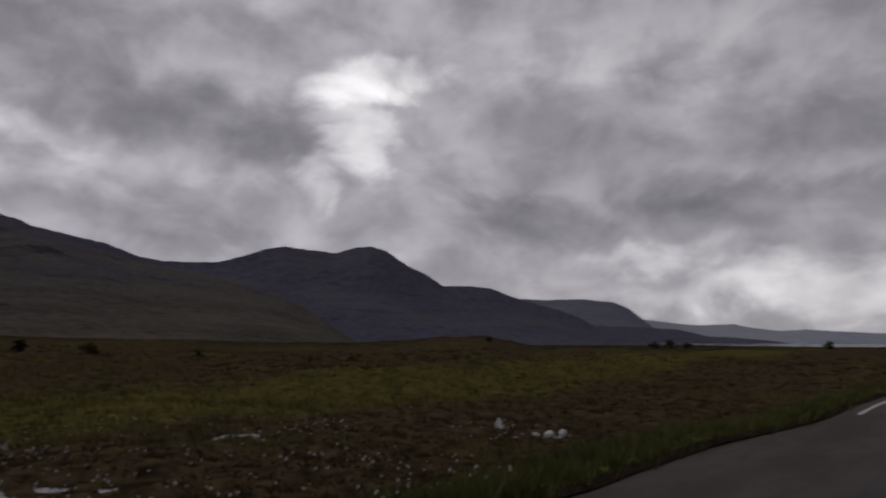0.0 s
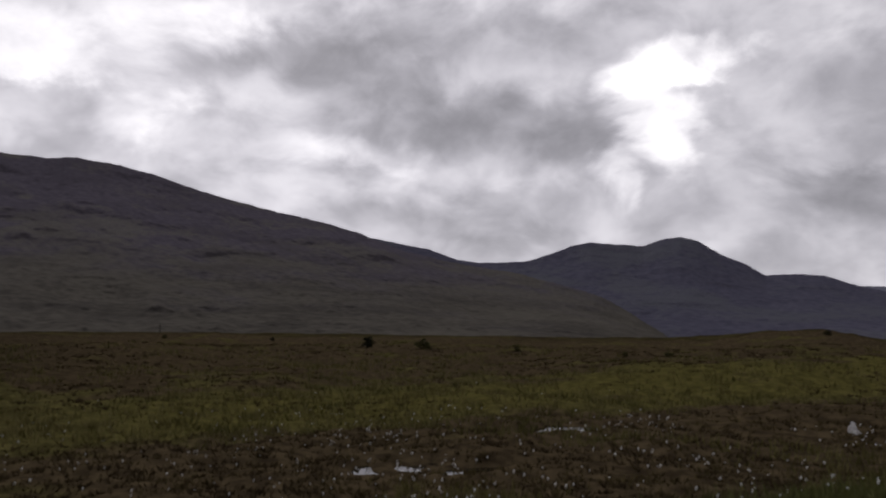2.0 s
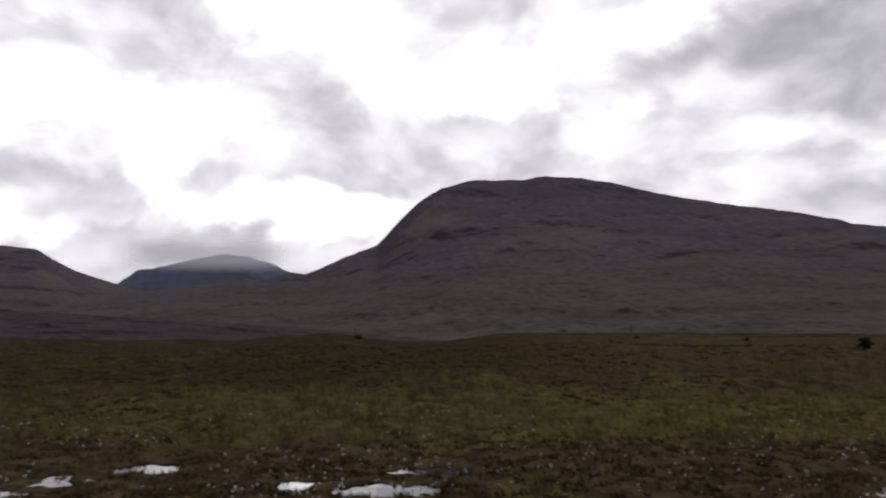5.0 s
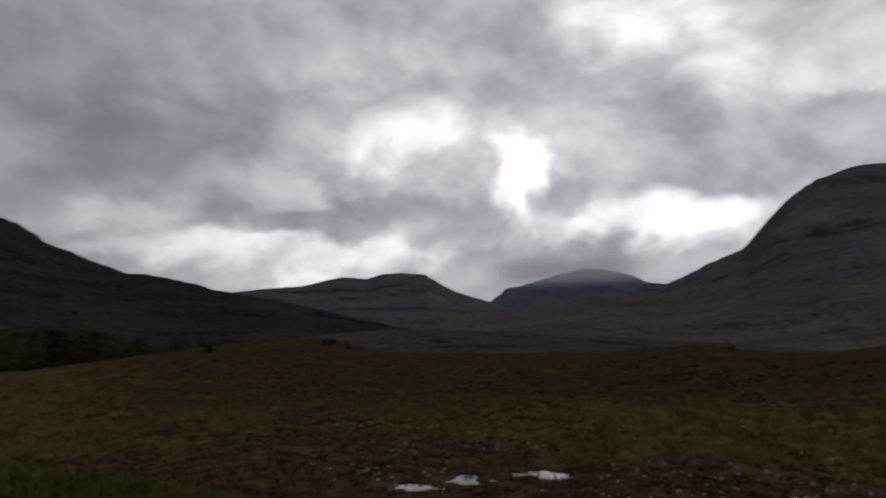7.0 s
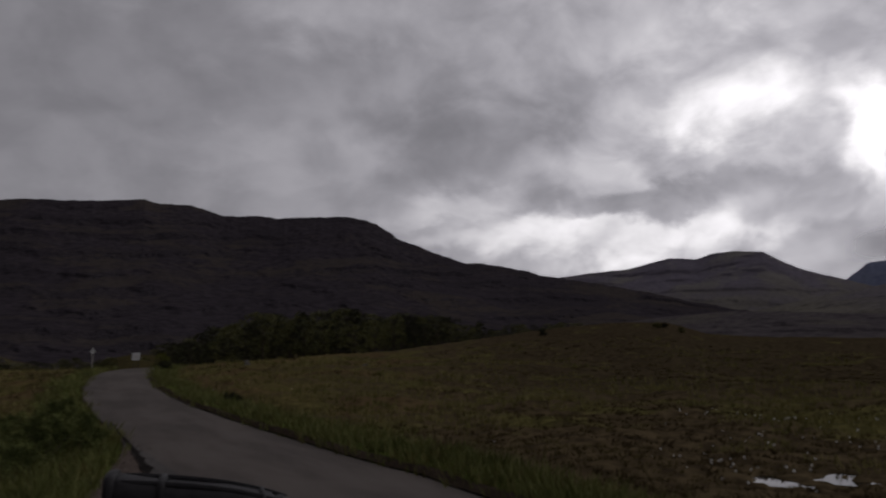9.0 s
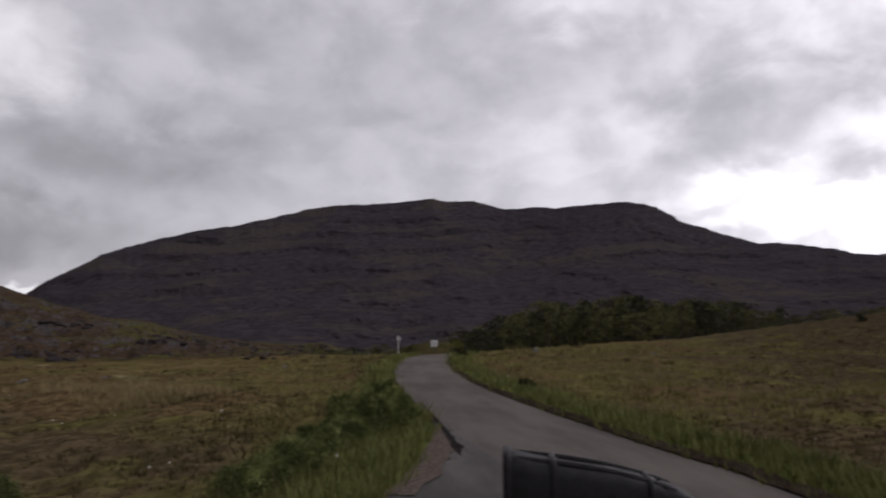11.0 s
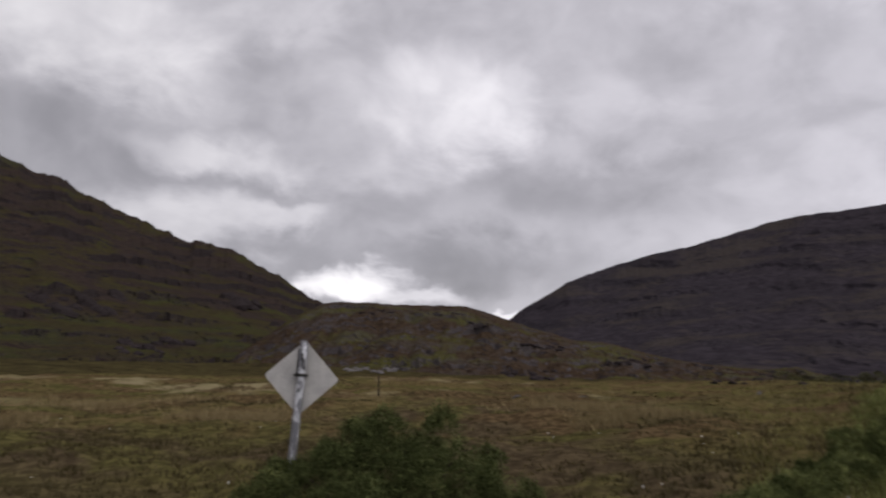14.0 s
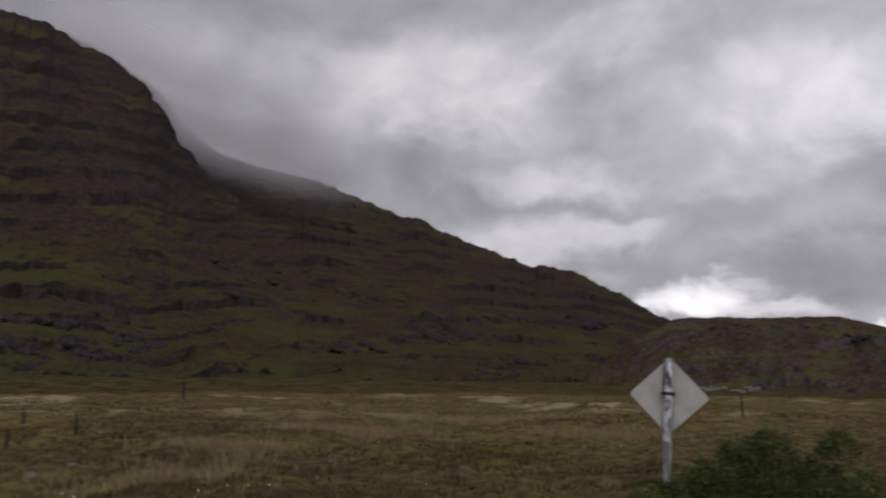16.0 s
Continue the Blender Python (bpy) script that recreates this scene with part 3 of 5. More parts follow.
def near_side(x, y):
    """1 where a place lies on the lay-by's side of the road's middle line."""
    best, sign = np.full(x.shape, 1e9), np.zeros(x.shape)
    for k in range(0, len(road_mid), 2):
        d2 = (x - road_mid[k, 0]) ** 2 + (y - road_mid[k, 1]) ** 2
        hit = d2 < best
        best = np.where(hit, d2, best)
        sign = np.where(hit, np.sign((x - road_mid[k, 0]) * toward[k, 0] + (y - road_mid[k, 1]) * toward[k, 1]), sign)
    return sign


def paved(x, y):
    """Metres inside the tarmac (road or lay-by); negative outside."""
    road = ROAD_WIDTH / 2 - road_distance(x, y)
    return np.maximum(road, np.where((road > -7.0) & (near_side(x, y) > 0), layby_depth(x, y), -9.0))


def road_height(r):
    """The carriageway: level, a low rise, then falling away."""
    return 0.14 * smooth(22, 44, r) - 1.6 * smooth(46, 100, r)


def ground_height(x, y, fine=True):
    r = np.hypot(x, y) + 1e-6
    az = np.degrees(np.arctan2(-x, y))
    az = np.where(az < -60, az + 360, az)
    el, rc = np.interp(az, CREST[:, 0], CREST[:, 1]), np.interp(az, CREST_R[:, 0], CREST_R[:, 1])
    zc = EYE_Z + rc * np.tan(np.radians(el))
    bank = np.interp(az, BANK[:, 0], BANK[:, 1])
    bog = -0.05 - 0.4 * smooth(140, 175, az) * smooth(6, 20, r)
    z = bog + (zc - bog) * smooth(0.12 + 0.16 * smooth(55, 85, az) * smooth(132, 114, az), 1.0, r / rc)
    # behind the skyline the land falls; under the hillsides it climbs to the bank
    behind = smooth(1.0, 2.6, r / rc)
    k = smooth(140, 150, az)
    fall = -5.0 * behind
    climb = (EYE_Z + 128 * np.tan(np.radians(bank)) - zc) * smooth(rc + 14, 126, r)
    z = z + fall * (1 - k) + climb * k
    z = z - 14 * smooth(300, 1400, r) - 14 * smooth(128, 260, r) * smooth(137, 143, az)
    rough = smooth(6, 30, r)
    z = z + 0.55 * fbm(x * 0.06, y * 0.06, 4) * rough * smooth(1.15, 0.7, r / rc)
    z = z + (0.2 + 0.22 * smooth(140, 160, az)) * fbm(x * 0.35 + 5, y * 0.35, 4) * smooth(4, 14, r)
    z = z + 0.5 * fbm(x * 0.13 + 40, y * 0.13, 4) * smooth(16, 36, r) * smooth(1.1, 0.8, r / rc) * smooth(150, 130, az)
    if fine:
        z = z + 0.1 * fbm(x * 1.7, y * 1.7 + 31, 4) * smooth(160, 30, r)
    for px, py, wide, thin, turn, seed in POOLS:
        c, s = math.cos(radians(turn)), math.sin(radians(turn))
        u, v = ((x - px) * c + (y - py) * s) / (wide + 0.35), (-(x - px) * s + (y - py) * c) / (thin + 0.3)
        d = np.hypot(u, v)
        dent = smooth(1.3, 0.45, d)
        z = z * (1 - 0.92 * dent) + (-0.222 + 0.27 * fbm(x * 3.3, y * 3.3 + seed, 5)) * 0.92 * dent
        # a low rim holds the water in
        z = z + smooth(0.95, 1.2, d) * smooth(2.0, 1.5, d) * np.maximum(0, -0.09 - z)
    inside = paved(x, y)
    near = smooth(-2.4, -0.15, inside)
    zr = road_height(r) - 0.05
    lip = 0.13 * smooth(-0.1, -0.32, inside) * smooth(-1.7, -0.6, inside) * (road_distance(x, y) < 4.0) * (near_side(x, y) < 0)
    return z * (1 - near) + lip + (zr - 0.16 * smooth(0.0, 0.5, inside) + 0.05 * fbm(x * 2, y * 2, 3) * smooth(0, -0.6, inside)) * near


# ground: one sheet to the horizon, finer where it lies near
az_list = np.radians(np.r_[np.arange(-42, 240, 0.22), np.arange(240, 318.1, 2.0)])
r_list = np.r_[np.linspace(0.4, 3.0, 8), 3.2 * (5200 / 3.2) ** np.linspace(0, 1, 330) ** 1.35]
R, A = np.meshgrid(r_list, az_list, indexing="ij")
GX, GY = -R * np.sin(A), R * np.cos(A)
GZ = ground_height(GX, GY)
faces = grid_faces(len(r_list), len(az_list))[:, ::-1]
ground = new("ground", mesh_from("ground", np.stack([GX, GY, GZ], -1).reshape(-1, 3), faces, MOOR))
strip = np.clip(1 + paved(GX, GY) / 2.4, 0, 1).astype(np.float32).ravel()
ground.data.attributes.new("verge", "FLOAT", "POINT").data.foreach_set("value", strip)
tagged(ground, "rough moorland of brown heather, bog and olive grass", "moorland", kind="structure")


def ground_at(x, y):
    return float(ground_height(np.array([float(x)]), np.array([float(y)]))[0])


# ---------------------------------------------------------------- hills


def hill(name, ridge, r_ridge, r_foot, el_foot, mat, label, rugged=0.06, ledges=0.0, beds=9, step=0.1, rows=110, power=1.0, lean=0.0, seed=1.0, wander=0.12, level=0.8, lumpy=0.04, recede=None, knobs=0.0):
    """A hill whose crest runs by bearing and height over the eye, with a face that climbs from its foot and a back that falls away."""
    p = np.array(sorted(ridge), float)
    az = np.arange(p[0, 0], p[-1, 0] + step / 2, step)
    # a smooth line through the crest's points, roughened
    el = np.interp(az, p[:, 0], p[:, 1])
    soft = np.convolve(np.pad(el, 3, mode="edge"), np.array([1, 2, 3, 4, 3, 2, 1]) / 16, "valid")
    el = soft + rugged * fbm(az * 1.3 + seed * 7, az * 0 + seed, 5, 0.62)
    ends = smooth(0, 1.2, az - az[0]) * smooth(0, 1.2, az[-1] - az)
    rr = r_ridge * (1 + wander * fbm(az * 0.09 + seed, az * 0 + 3 * seed, 3))
    if recede:
        rr = rr * (1 + recede[2] * smooth(recede[0], recede[1], az))
    rf = r_foot * (1 + 0.1 * fbm(az * 0.07 + 2 * seed, az * 0 + seed, 3))
    u = np.linspace(0, 1, rows)[:, None]
    azg = az[None, :] + 0 * u
    # level beds: cliffs and treads, broken along the slope, at two sizes
    bend = 0.8 * fbm(azg * 0.1 + seed, u * 2 + 0 * azg, 4) + lean * (azg - az.mean()) + 0.1 * fbm(azg * 1.9 + seed, u * 30, 3)
    run = u + 0 * azg
    cliff = np.zeros_like(run)
    wide_el = np.convolve(np.pad(soft, int(5 / step), mode="edge"), np.ones(2 * int(5 / step) + 1) / (2 * int(5 / step) + 1), "valid")
    reach = 1 + level * ((wide_el - el_foot) / (wide_el.max() - el_foot) - 1)
    reach = np.maximum(reach, 0.12)[None, :]
    for count, tall, share, at in ((beds, 0.42, 1.0, 0.45), (beds * 2.7, 0.5, 0.6, 0.55)):
        q = u * reach * count + bend * (1.2 if count == beds else 2.0) + 40
        step_up = np.floor(q) + np.clip((q - np.floor(q) - tall) / (1 - tall), 0, 1)
        broken = smooth(at - 0.14, at + 0.14, vnoise(azg * 0.24 + 3 + count, q * 0.5 + seed) * 0.7 + 0.3 * vnoise(azg * 1.3 + count, q * 0.9))
        phase = q - np.floor(q)
        cliff = np.maximum(cliff, share * broken * smooth(0.0, 0.12, phase) * smooth(tall + 0.1, tall - 0.06, phase) * smooth(0, 0.04, u))
        run = run + ledges * share * broken * (step_up - q + 0.5 * tall) / (count * reach) * smooth(0, 0.05, 1 - u) * smooth(0, 0.05, u)
    dents = lumpy * fbm(azg * 0.22 + 11 * seed, u * 9.0, 5, 0.55) * smooth(0, 0.1, u) * smooth(0, 0.1, 1 - u)
    out = np.clip(run + dents, 0, 1.02)
    out = 0.9 * np.maximum.accumulate(out, axis=0) + 0.1 * u
    rad = rf + (rr - rf) * out
    rise = u ** power
    rise = rise + 0.05 * fbm(azg * 0.16 + 5 * seed, u * 6.0 + seed, 4, 0.55) * (1 - rise) * smooth(0, 0.15, u)
    crest = wide_el + (el - wide_el) * smooth(0.35, 1.0, u)
    elg = el_foot + (crest - el_foot) * rise
    # knobs of rock and turf with hollows between them
    elg = elg + knobs * (0.5 - np.abs(fbm(azg * 0.42 + seed, u * 5.0 + 0.15 * azg, 4, 0.6))) * smooth(0, 0.12, u) * smooth(1.0, 0.8, u)
    elg = np.minimum(elg, el - 0.2 * (1 - u) * (el - el_foot))
    z = EYE_Z + rad * np.tan(np.radians(elg))
    # the back of the hill
    ub = np.linspace(0, 1, 14)[1:, None]
    rad_b = rr * (1 + 0.22 * ub) + 0 * azg[:1]
    z_b = z[-1:] * (1 - 0.8 * ub ** 1.5) - 30 * ub
    rad, z = np.vstack([rad, rad_b]), np.vstack([z, z_b])
    a = np.radians(np.vstack([azg, np.repeat(azg[:1], 13, 0)]))
    # the foot runs on under the ground
    z[0] = np.minimum(z[0], -14)
    verts = np.stack([-rad * np.sin(a), rad * np.cos(a), z], -1).reshape(-1, 3)
    ob = new(name, mesh_from(name, verts, grid_faces(rad.shape[0], rad.shape[1])[:, ::-1], mat))
    bared = np.vstack([cliff, np.zeros((13, cliff.shape[1]))]).astype(np.float32).ravel()
    ob.data.attributes.new("cliff", "FLOAT", "POINT").data.foreach_set("value", bared)
    return tagged(ob, label, "hill", "hills round the moor", "structure")


RIDGE_SHORE = [(-50, 0.5), (-42, 0.75), (-31.5, 0.62), (-29.3, 0.7), (-26.8, 0.89), (-25, 0.78), (-23.1, 1.02), (-22, 1.27), (-19.7, 1.19), (-18.1, 1.32), (-16.4, 1.54), (-15, 1.67), (-12, 1.7), (-8, 1.2)]
RIDGE_CLIFF = [(-17.2, 0.2), (-16.8, 0.6), (-16, 1.24), (-15.2, 1.89), (-14.4, 2.54), (-13.3, 2.98), (-10.9, 3.21), (-7.9, 3.18), (-5.2, 3.3), (-1, 3.0), (3, 2)]
RIDGE_TWIN = [(-28, -0.6), (-25.7, -0.07), (-22, 0.28), (-20, 0.4), (-18, 0.9), (-16, 1.02), (-11.8, 1.15), (-11, 1.63), (-9.2, 2.37), (-7.3, 2.88), (-5.4, 3.44), (-3.8, 4.09), (-1.8, 4.28), (0, 4.25), (1.2, 5.07), (2.9, 5.87), (4.6, 7.03), (5.9, 7.38), (7.3, 7.19), (8.6, 6.72), (10.4, 6.95), (12.7, 7.16), (14, 6.91), (15.9, 6.25), (17.7, 5.76), (21.3, 5.72), (23.1, 5.98), (25.7, 6.88), (28.3, 7.37), (30.9, 7.87), (34, 8.0), (38, 7)]
RIDGE_GREAT = [(6.5, -0.5), (7.9, 0.42), (9.6, 1.55), (11.8, 2.92), (14.1, 3.71), (18.6, 4.91), (23.1, 5.66), (27.5, 6.72), (30.9, 8.04), (32.6, 8.54), (35.1, 9.12), (37.6, 9.6), (39.4, 10.0), (42.1, 10.6), (44.3, 11.21), (46.6, 11.9), (49.8, 12.45), (51.9, 12.66), (53.5, 12.44), (55.7, 12.4), (58, 12.45), (60.2, 11.8), (61.8, 10.9), (63.3, 9.6), (64.5, 8.25), (65.4, 7.3), (66.9, 6.71), (68.4, 6.13), (70, 5.35), (71.1, 4.95), (72.3, 5.06), (73.8, 4.5), (76.5, 4.26), (79.2, 3.96), (81.4, 3.66), (85.4, 3.0), (89.7, 2.12), (93.9, 1.26), (97, 0.2)]
RIDGE_CLOUDY = [(66, 3.0), (69, 4.2), (72.4, 5.2), (73.7, 5.75), (75.5, 6.25), (77.3, 6.35), (79.2, 5.95), (81, 5.5), (83.4, 4.91), (84.5, 4.02), (86, 2.5)]
RIDGE_MID = [(80, 2.4), (84.3, 3.85), (85.9, 4.33), (87.2, 4.76), (88.7, 5.5), (89.8, 6.19), (91.8, 6.38), (93.5, 6.21), (94.5, 5.88), (96.5, 6.05), (99.7, 5.28), (102, 5.13), (104.5, 4.84), (108, 4.4), (112, 3)]
RIDGE_WIDE = [(84, 0.2), (86.3, 0.9), (90.7, 1.85), (95.2, 2.79), (100.1, 3.95), (105, 4.83), (106.3, 5.0), (107.6, 5.47), (110.5, 5.99), (112.2, 6.08), (114.6, 6.95), (116.2, 7.6), (117.8, 8.1), (118.1, 8.5), (119.4, 9.3), (121.4, 9.73), (123.7, 9.75), (126.9, 9.5), (128.7, 9.71), (131.2, 9.55), (133.3, 10.22), (136, 10.29), (136.9, 10.54), (138.7, 10.38), (141.3, 10.14), (144.7, 9.94), (146.8, 9.65), (149.6, 8.89), (152.6, 8.2), (155.5, 7.72), (158.6, 6.83), (161.8, 5.75), (163.1, 4.93), (164.8, 4.01), (166.4, 2.85), (169, 1.0), (172, -1)]
RIDGE_KNOLL = [(141.5, -2.3), (143.5, -1.4), (145.9, -0.75), (147.8, -1.0), (151.4, -0.6), (154.1, -0.2), (156.8, 0.5), (158.6, 1.05), (161.2, 1.24), (163.9, 2.03), (166.3, 2.85), (168.3, 3.55), (169.6, 3.95), (171.7, 4.05), (173.3, 4.06), (175.7, 4.16), (179.6, 4.29), (181, 4.15), (183, 3.2), (186, 1.2), (189.5, -1.2), (193, -3.2)]
RIDGE_STEEP = [(172.5, -2.2), (175.5, -0.6), (178.5, 2.0), (181, 4.1), (182.7, 5.01), (184.5, 6.24), (186.3, 7.28), (187.9, 8.05), (189.9, 8.55), (191.5, 8.72), (194.5, 9.94), (196.3, 10.67), (199, 11.83), (199.9, 12.45), (202.2, 12.92), (205.2, 14.12), (207.8, 15.19), (210.3, 15.79), (213.5, 16.44), (216.2, 17.2), (217, 17.45), (218.3, 18.33), (219.8, 19.62), (220.5, 20.77), (222.4, 21.93), (224.9, 23.31), (227.3, 24.03), (229.4, 24.62), (232.1, 24.8), (240, 23.5), (252, 18), (266, 11), (282, 4)]

hill("hill_shore", RIDGE_SHORE, 4650, 4450, -0.12, PALEST, "hills across the loch, haze painted in as pale grey-blue", 0.04, step=0.12, rows=30, seed=1.1, wander=0.01)
hill("hill_cliff", RIDGE_CLIFF, 4250, 3600, -0.6, PALE, "flat-topped hill with a steep end, haze painted in as blue-grey", 0.05, step=0.08, rows=50, seed=1.7, wander=0.02)
hill("hill_twin", RIDGE_TWIN, 3350, 1900, -0.9, FAR, "dark hill with two rounded tops, painted slate-blue for haze", 0.08, 0.25, 10, step=0.07, rows=110, seed=2.3, wander=0.06)
hill("hill_great", RIDGE_GREAT, 2050, 620, -1.2, BIG, "broad grey-brown hill with a rounded steep shoulder, haze in its colour", 0.1, 0.3, 9, step=0.075, rows=230, seed=3.1, wander=0.08)
hill("hill_cloudy", RIDGE_CLOUDY, 4300, 3300, -0.5, FARHAZE, "far mountain with its top in cloud, painted blue for haze", 0.12, 0.2, 7, step=0.06, rows=50, seed=4.7, wander=0.03)
hill("hill_mid", RIDGE_MID, 3150, 2300, -0.5, BIG, "grey-green hill at the head of the valley, haze in its colour", 0.06, 0.4, 7, step=0.06, rows=90, seed=5.3, wander=0.04)
hill("hill_wide", RIDGE_WIDE, 1750, 420, -2.6, WIDE, "long dark purple-brown hill with level rock beds", 0.12, 0.55, 10, step=0.07, rows=300, seed=6.1, lean=0.02, wander=0.08)
hill("hill_knoll", RIDGE_KNOLL, 330, 135, -2.9, KNOLL, "low rocky knoll of green turf and bare stone", 0.11, 0.12, 5, step=0.05, rows=150, seed=7.7, lean=0.03, wander=0.1, lumpy=0.12, knobs=1.1)
hill("hill_steep", RIDGE_STEEP, 780, 118, -1.6, STEEP, "steep green and brown mountainside with rock bands", 0.3, 0.95, 15, step=0.055, rows=520, seed=8.9, lean=0.02, wander=0.07, lumpy=0.055, recede=(223.0, 208.0, 0.4))

VALLEY = material("valley_floor", slope_look((0.05, 0.0435, 0.0465), (0.08, 0.07, 0.072), (0.062, 0.0555, 0.0505), (0.097, 0.087, 0.076),
                                             (0.04, 0.035, 0.038), (0.072, 0.063, 0.066), 90.0, (0.8, 0.6), bands=0.5))
RIDGE_VALLEY = [(54, -1.0), (60, -0.3), (66, 0.3), (72, 0.8), (78, 1.25), (83, 1.55), (88, 1.8), (92, 1.95), (96, 1.7), (100, 1.2), (104, 0.6), (108, -0.2), (111, -1.0)]
hill("hill_valley", RIDGE_VALLEY, 560, 300, -1.6, VALLEY, "brown rising floor of the valley under the hills", 0.08, 0.3, 4, step=0.08, rows=70, seed=9.3, lumpy=0.1)

# the loch, far off
la = np.radians(np.linspace(-44, -12, 60))
lr = np.array([230, 900, 2200, 4500.0])
LR, LA = np.meshgrid(lr, la, indexing="ij")
loch = new("loch_water", mesh_from("loch_water", np.stack([-LR * np.sin(LA), LR * np.cos(LA), LR * 0 - 4.6], -1).reshape(-1, 3), grid_faces(4, 60)[:, ::-1], WATER))
tagged(loch, "strip of pale water of a far loch", "water", kind="structure")

# ---------------------------------------------------------------- road and lay-by


def ribbon(name, left, right, height, mat, label, kind_name, cells=6, crown=0.0):
    k = np.linspace(0, 1, cells)[None, :, None]
    pts = left[:, None] * (1 - k) + right[:, None] * k
    z = height(np.hypot(pts[..., 0], pts[..., 1])) + crown * (1 - (2 * k[..., 0] - 1) ** 2)
    verts = np.concatenate([pts, z[..., None]], -1).reshape(-1, 3)
    me = mesh_from(name, verts, grid_faces(len(left), cells), mat)
    me.flip_normals() if me.polygons[0].normal.z < 0 else None
    ob = new(name, me)
    return tagged(ob, label, kind_name, kind="structure")


wob = 0.06 * fbm(np.arange(len(road_far)) * 0.35, np.zeros(len(road_far)), 4)[:, None]
road_near = road_far + toward * (ROAD_WIDTH + wob)
ribbon("road", road_far + toward * wob * 1.2, road_near, road_height, ASPHALT, "narrow single-track road of worn grey tarmac", "road", 8, 0.03)

# lay-by tarmac: from the road's near edge out to the bend of the verge
keep = [k for k in range(len(road_near)) if -13.5 < road_near[k, 1] < 19.5 and abs(road_near[k, 0]) < 14]
inner = road_near[keep] - toward[keep] * 0.4
if inner[0, 1] > inner[-1, 1]:
    inner = inner[::-1]
outer_u = np.linspace(0, 1, len(layby_edge))
u = np.linspace(0, 1, 70)
out_line = np.stack([np.interp(u, outer_u, layby_edge[:, 0]), np.interp(u, outer_u, layby_edge[:, 1])], -1)
i0 = np.argmin(np.hypot(*(inner - layby_edge[0]).T))
i1 = np.argmin(np.hypot(*(inner - layby_edge[-1]).T))
seg = inner[i0:i1 + 1]
su = np.linspace(0, 1, len(seg))
in_line = np.stack([np.interp(u, su, seg[:, 0]), np.interp(u, su, seg[:, 1])], -1)
ribbon("layby", in_line, out_line, lambda r: road_height(r) - 0.002, OLDTAR, "tarmac passing place at the roadside", "lay-by", 8)

# white edge line beyond the lay-by, and loose gravel at its corner
pick = [k for k in range(len(road_far)) if 9.7 < road_far[k, 0] < 22]
la_, lb_ = road_far[pick] + toward[pick] * 0.42, road_far[pick] + toward[pick] * 0.53
ribbon("edge_line", la_, lb_, lambda r: road_height(r) + 0.022, LINE, "worn white edge line painted on the tarmac", "road marking", 2)
corner = layby_edge[2:18]
cn = np.gradient(corner, axis=0)
cn = np.stack([cn[:, 1], -cn[:, 0]], -1) / np.hypot(*cn.T)[:, None]
grit_in = spline([(-11.0, -11.95), (-9.4, -9.85), (-8.45, -8.65), (-7.7, -7.9), (-6.6, -7.0), (-5.5, -6.3)], 0.3)
grit_out = spline([(-11.05, -12.05), (-9.95, -10.65), (-8.9, -9.55), (-7.65, -8.45), (-6.3, -7.3), (-5.25, -6.55)], 0.3)
grit_out = grit_out[np.linspace(0, len(grit_out) - 1, len(grit_in)).round().astype(int)]
ragged = 0.1 * fbm(np.arange(len(grit_in)) * 0.9, np.zeros(len(grit_in)), 3)[:, None]
ribbon("gravel_verge", grit_in + ragged * (-0.7, 0.7), grit_out, lambda r: road_height(r) + 0.012, GRAVEL, "strip of loose gravel where tarmac meets turf", "gravel", 5)

# the shadow under the tarmac's broken rim, painted as a dark strip by the gravel
rim = spline([(-12.4, -13.75), (-11.0, -11.9), (-9.4, -9.8), (-8.45, -8.6), (-7.85, -7.85)], 0.2)
rim_side = np.gradient(rim, axis=0)
rim_side = np.stack([rim_side[:, 1], -rim_side[:, 0]], -1) / np.hypot(*rim_side.T)[:, None]
rim_wide = np.interp(np.linspace(0, 1, len(rim)), (0, 0.6, 0.92, 1), (0.015, 0.055, 0.095, 0.02))[:, None] * (1 + 0.6 * fbm(np.arange(len(rim)) * 0.8, np.zeros(len(rim)), 3)[:, None])
ribbon("broken_edge", rim - rim_side * rim_wide, rim + rim_side * rim_wide * 0.5, lambda r: road_height(r) + 0.024, LIP_SHADE, "painted shadow strip under the broken edge of the tarmac", "road edge", 3)


def loose_stones():
    """Small stones scattered over the gravel corner."""
    k = rng.integers(1, 12, 160)
    p = corner[k] + cn[k] * rng.normal(-0.1, 0.22, (160, 1)) + rng.normal(0, 0.12, (160, 2))
    octa = np.array([(1, 0, 0), (0, 1, 0), (-1, 0, 0), (0, -1, 0), (0, 0, 0.7), (0, 0, -0.7)], float)
    of = np.array([(0, 1, 4), (1, 2, 4), (2, 3, 4), (3, 0, 4), (1, 0, 5), (2, 1, 5), (3, 2, 5), (0, 3, 5)])
    z = road_height(np.hypot(p[:, 0], p[:, 1]))
    size = 0.008 + 0.02 * rng.random(160) ** 2
    v = np.concatenate([p, z[:, None]], 1)[:, None] + octa[None] * size[:, None, None] * (0.6 + 0.8 * rng.random((160, 6, 1)))
    f = of[None] + 6 * np.arange(160)[:, None, None]
    ob = new("loose_stones", mesh_from("loose_stones", v.reshape(-1, 3), f.reshape(-1, 3), ROCK, True))
    tagged(ob, "loose stones on the gravel at the lay-by corner", "stones", kind="stuff")


loose_stones()


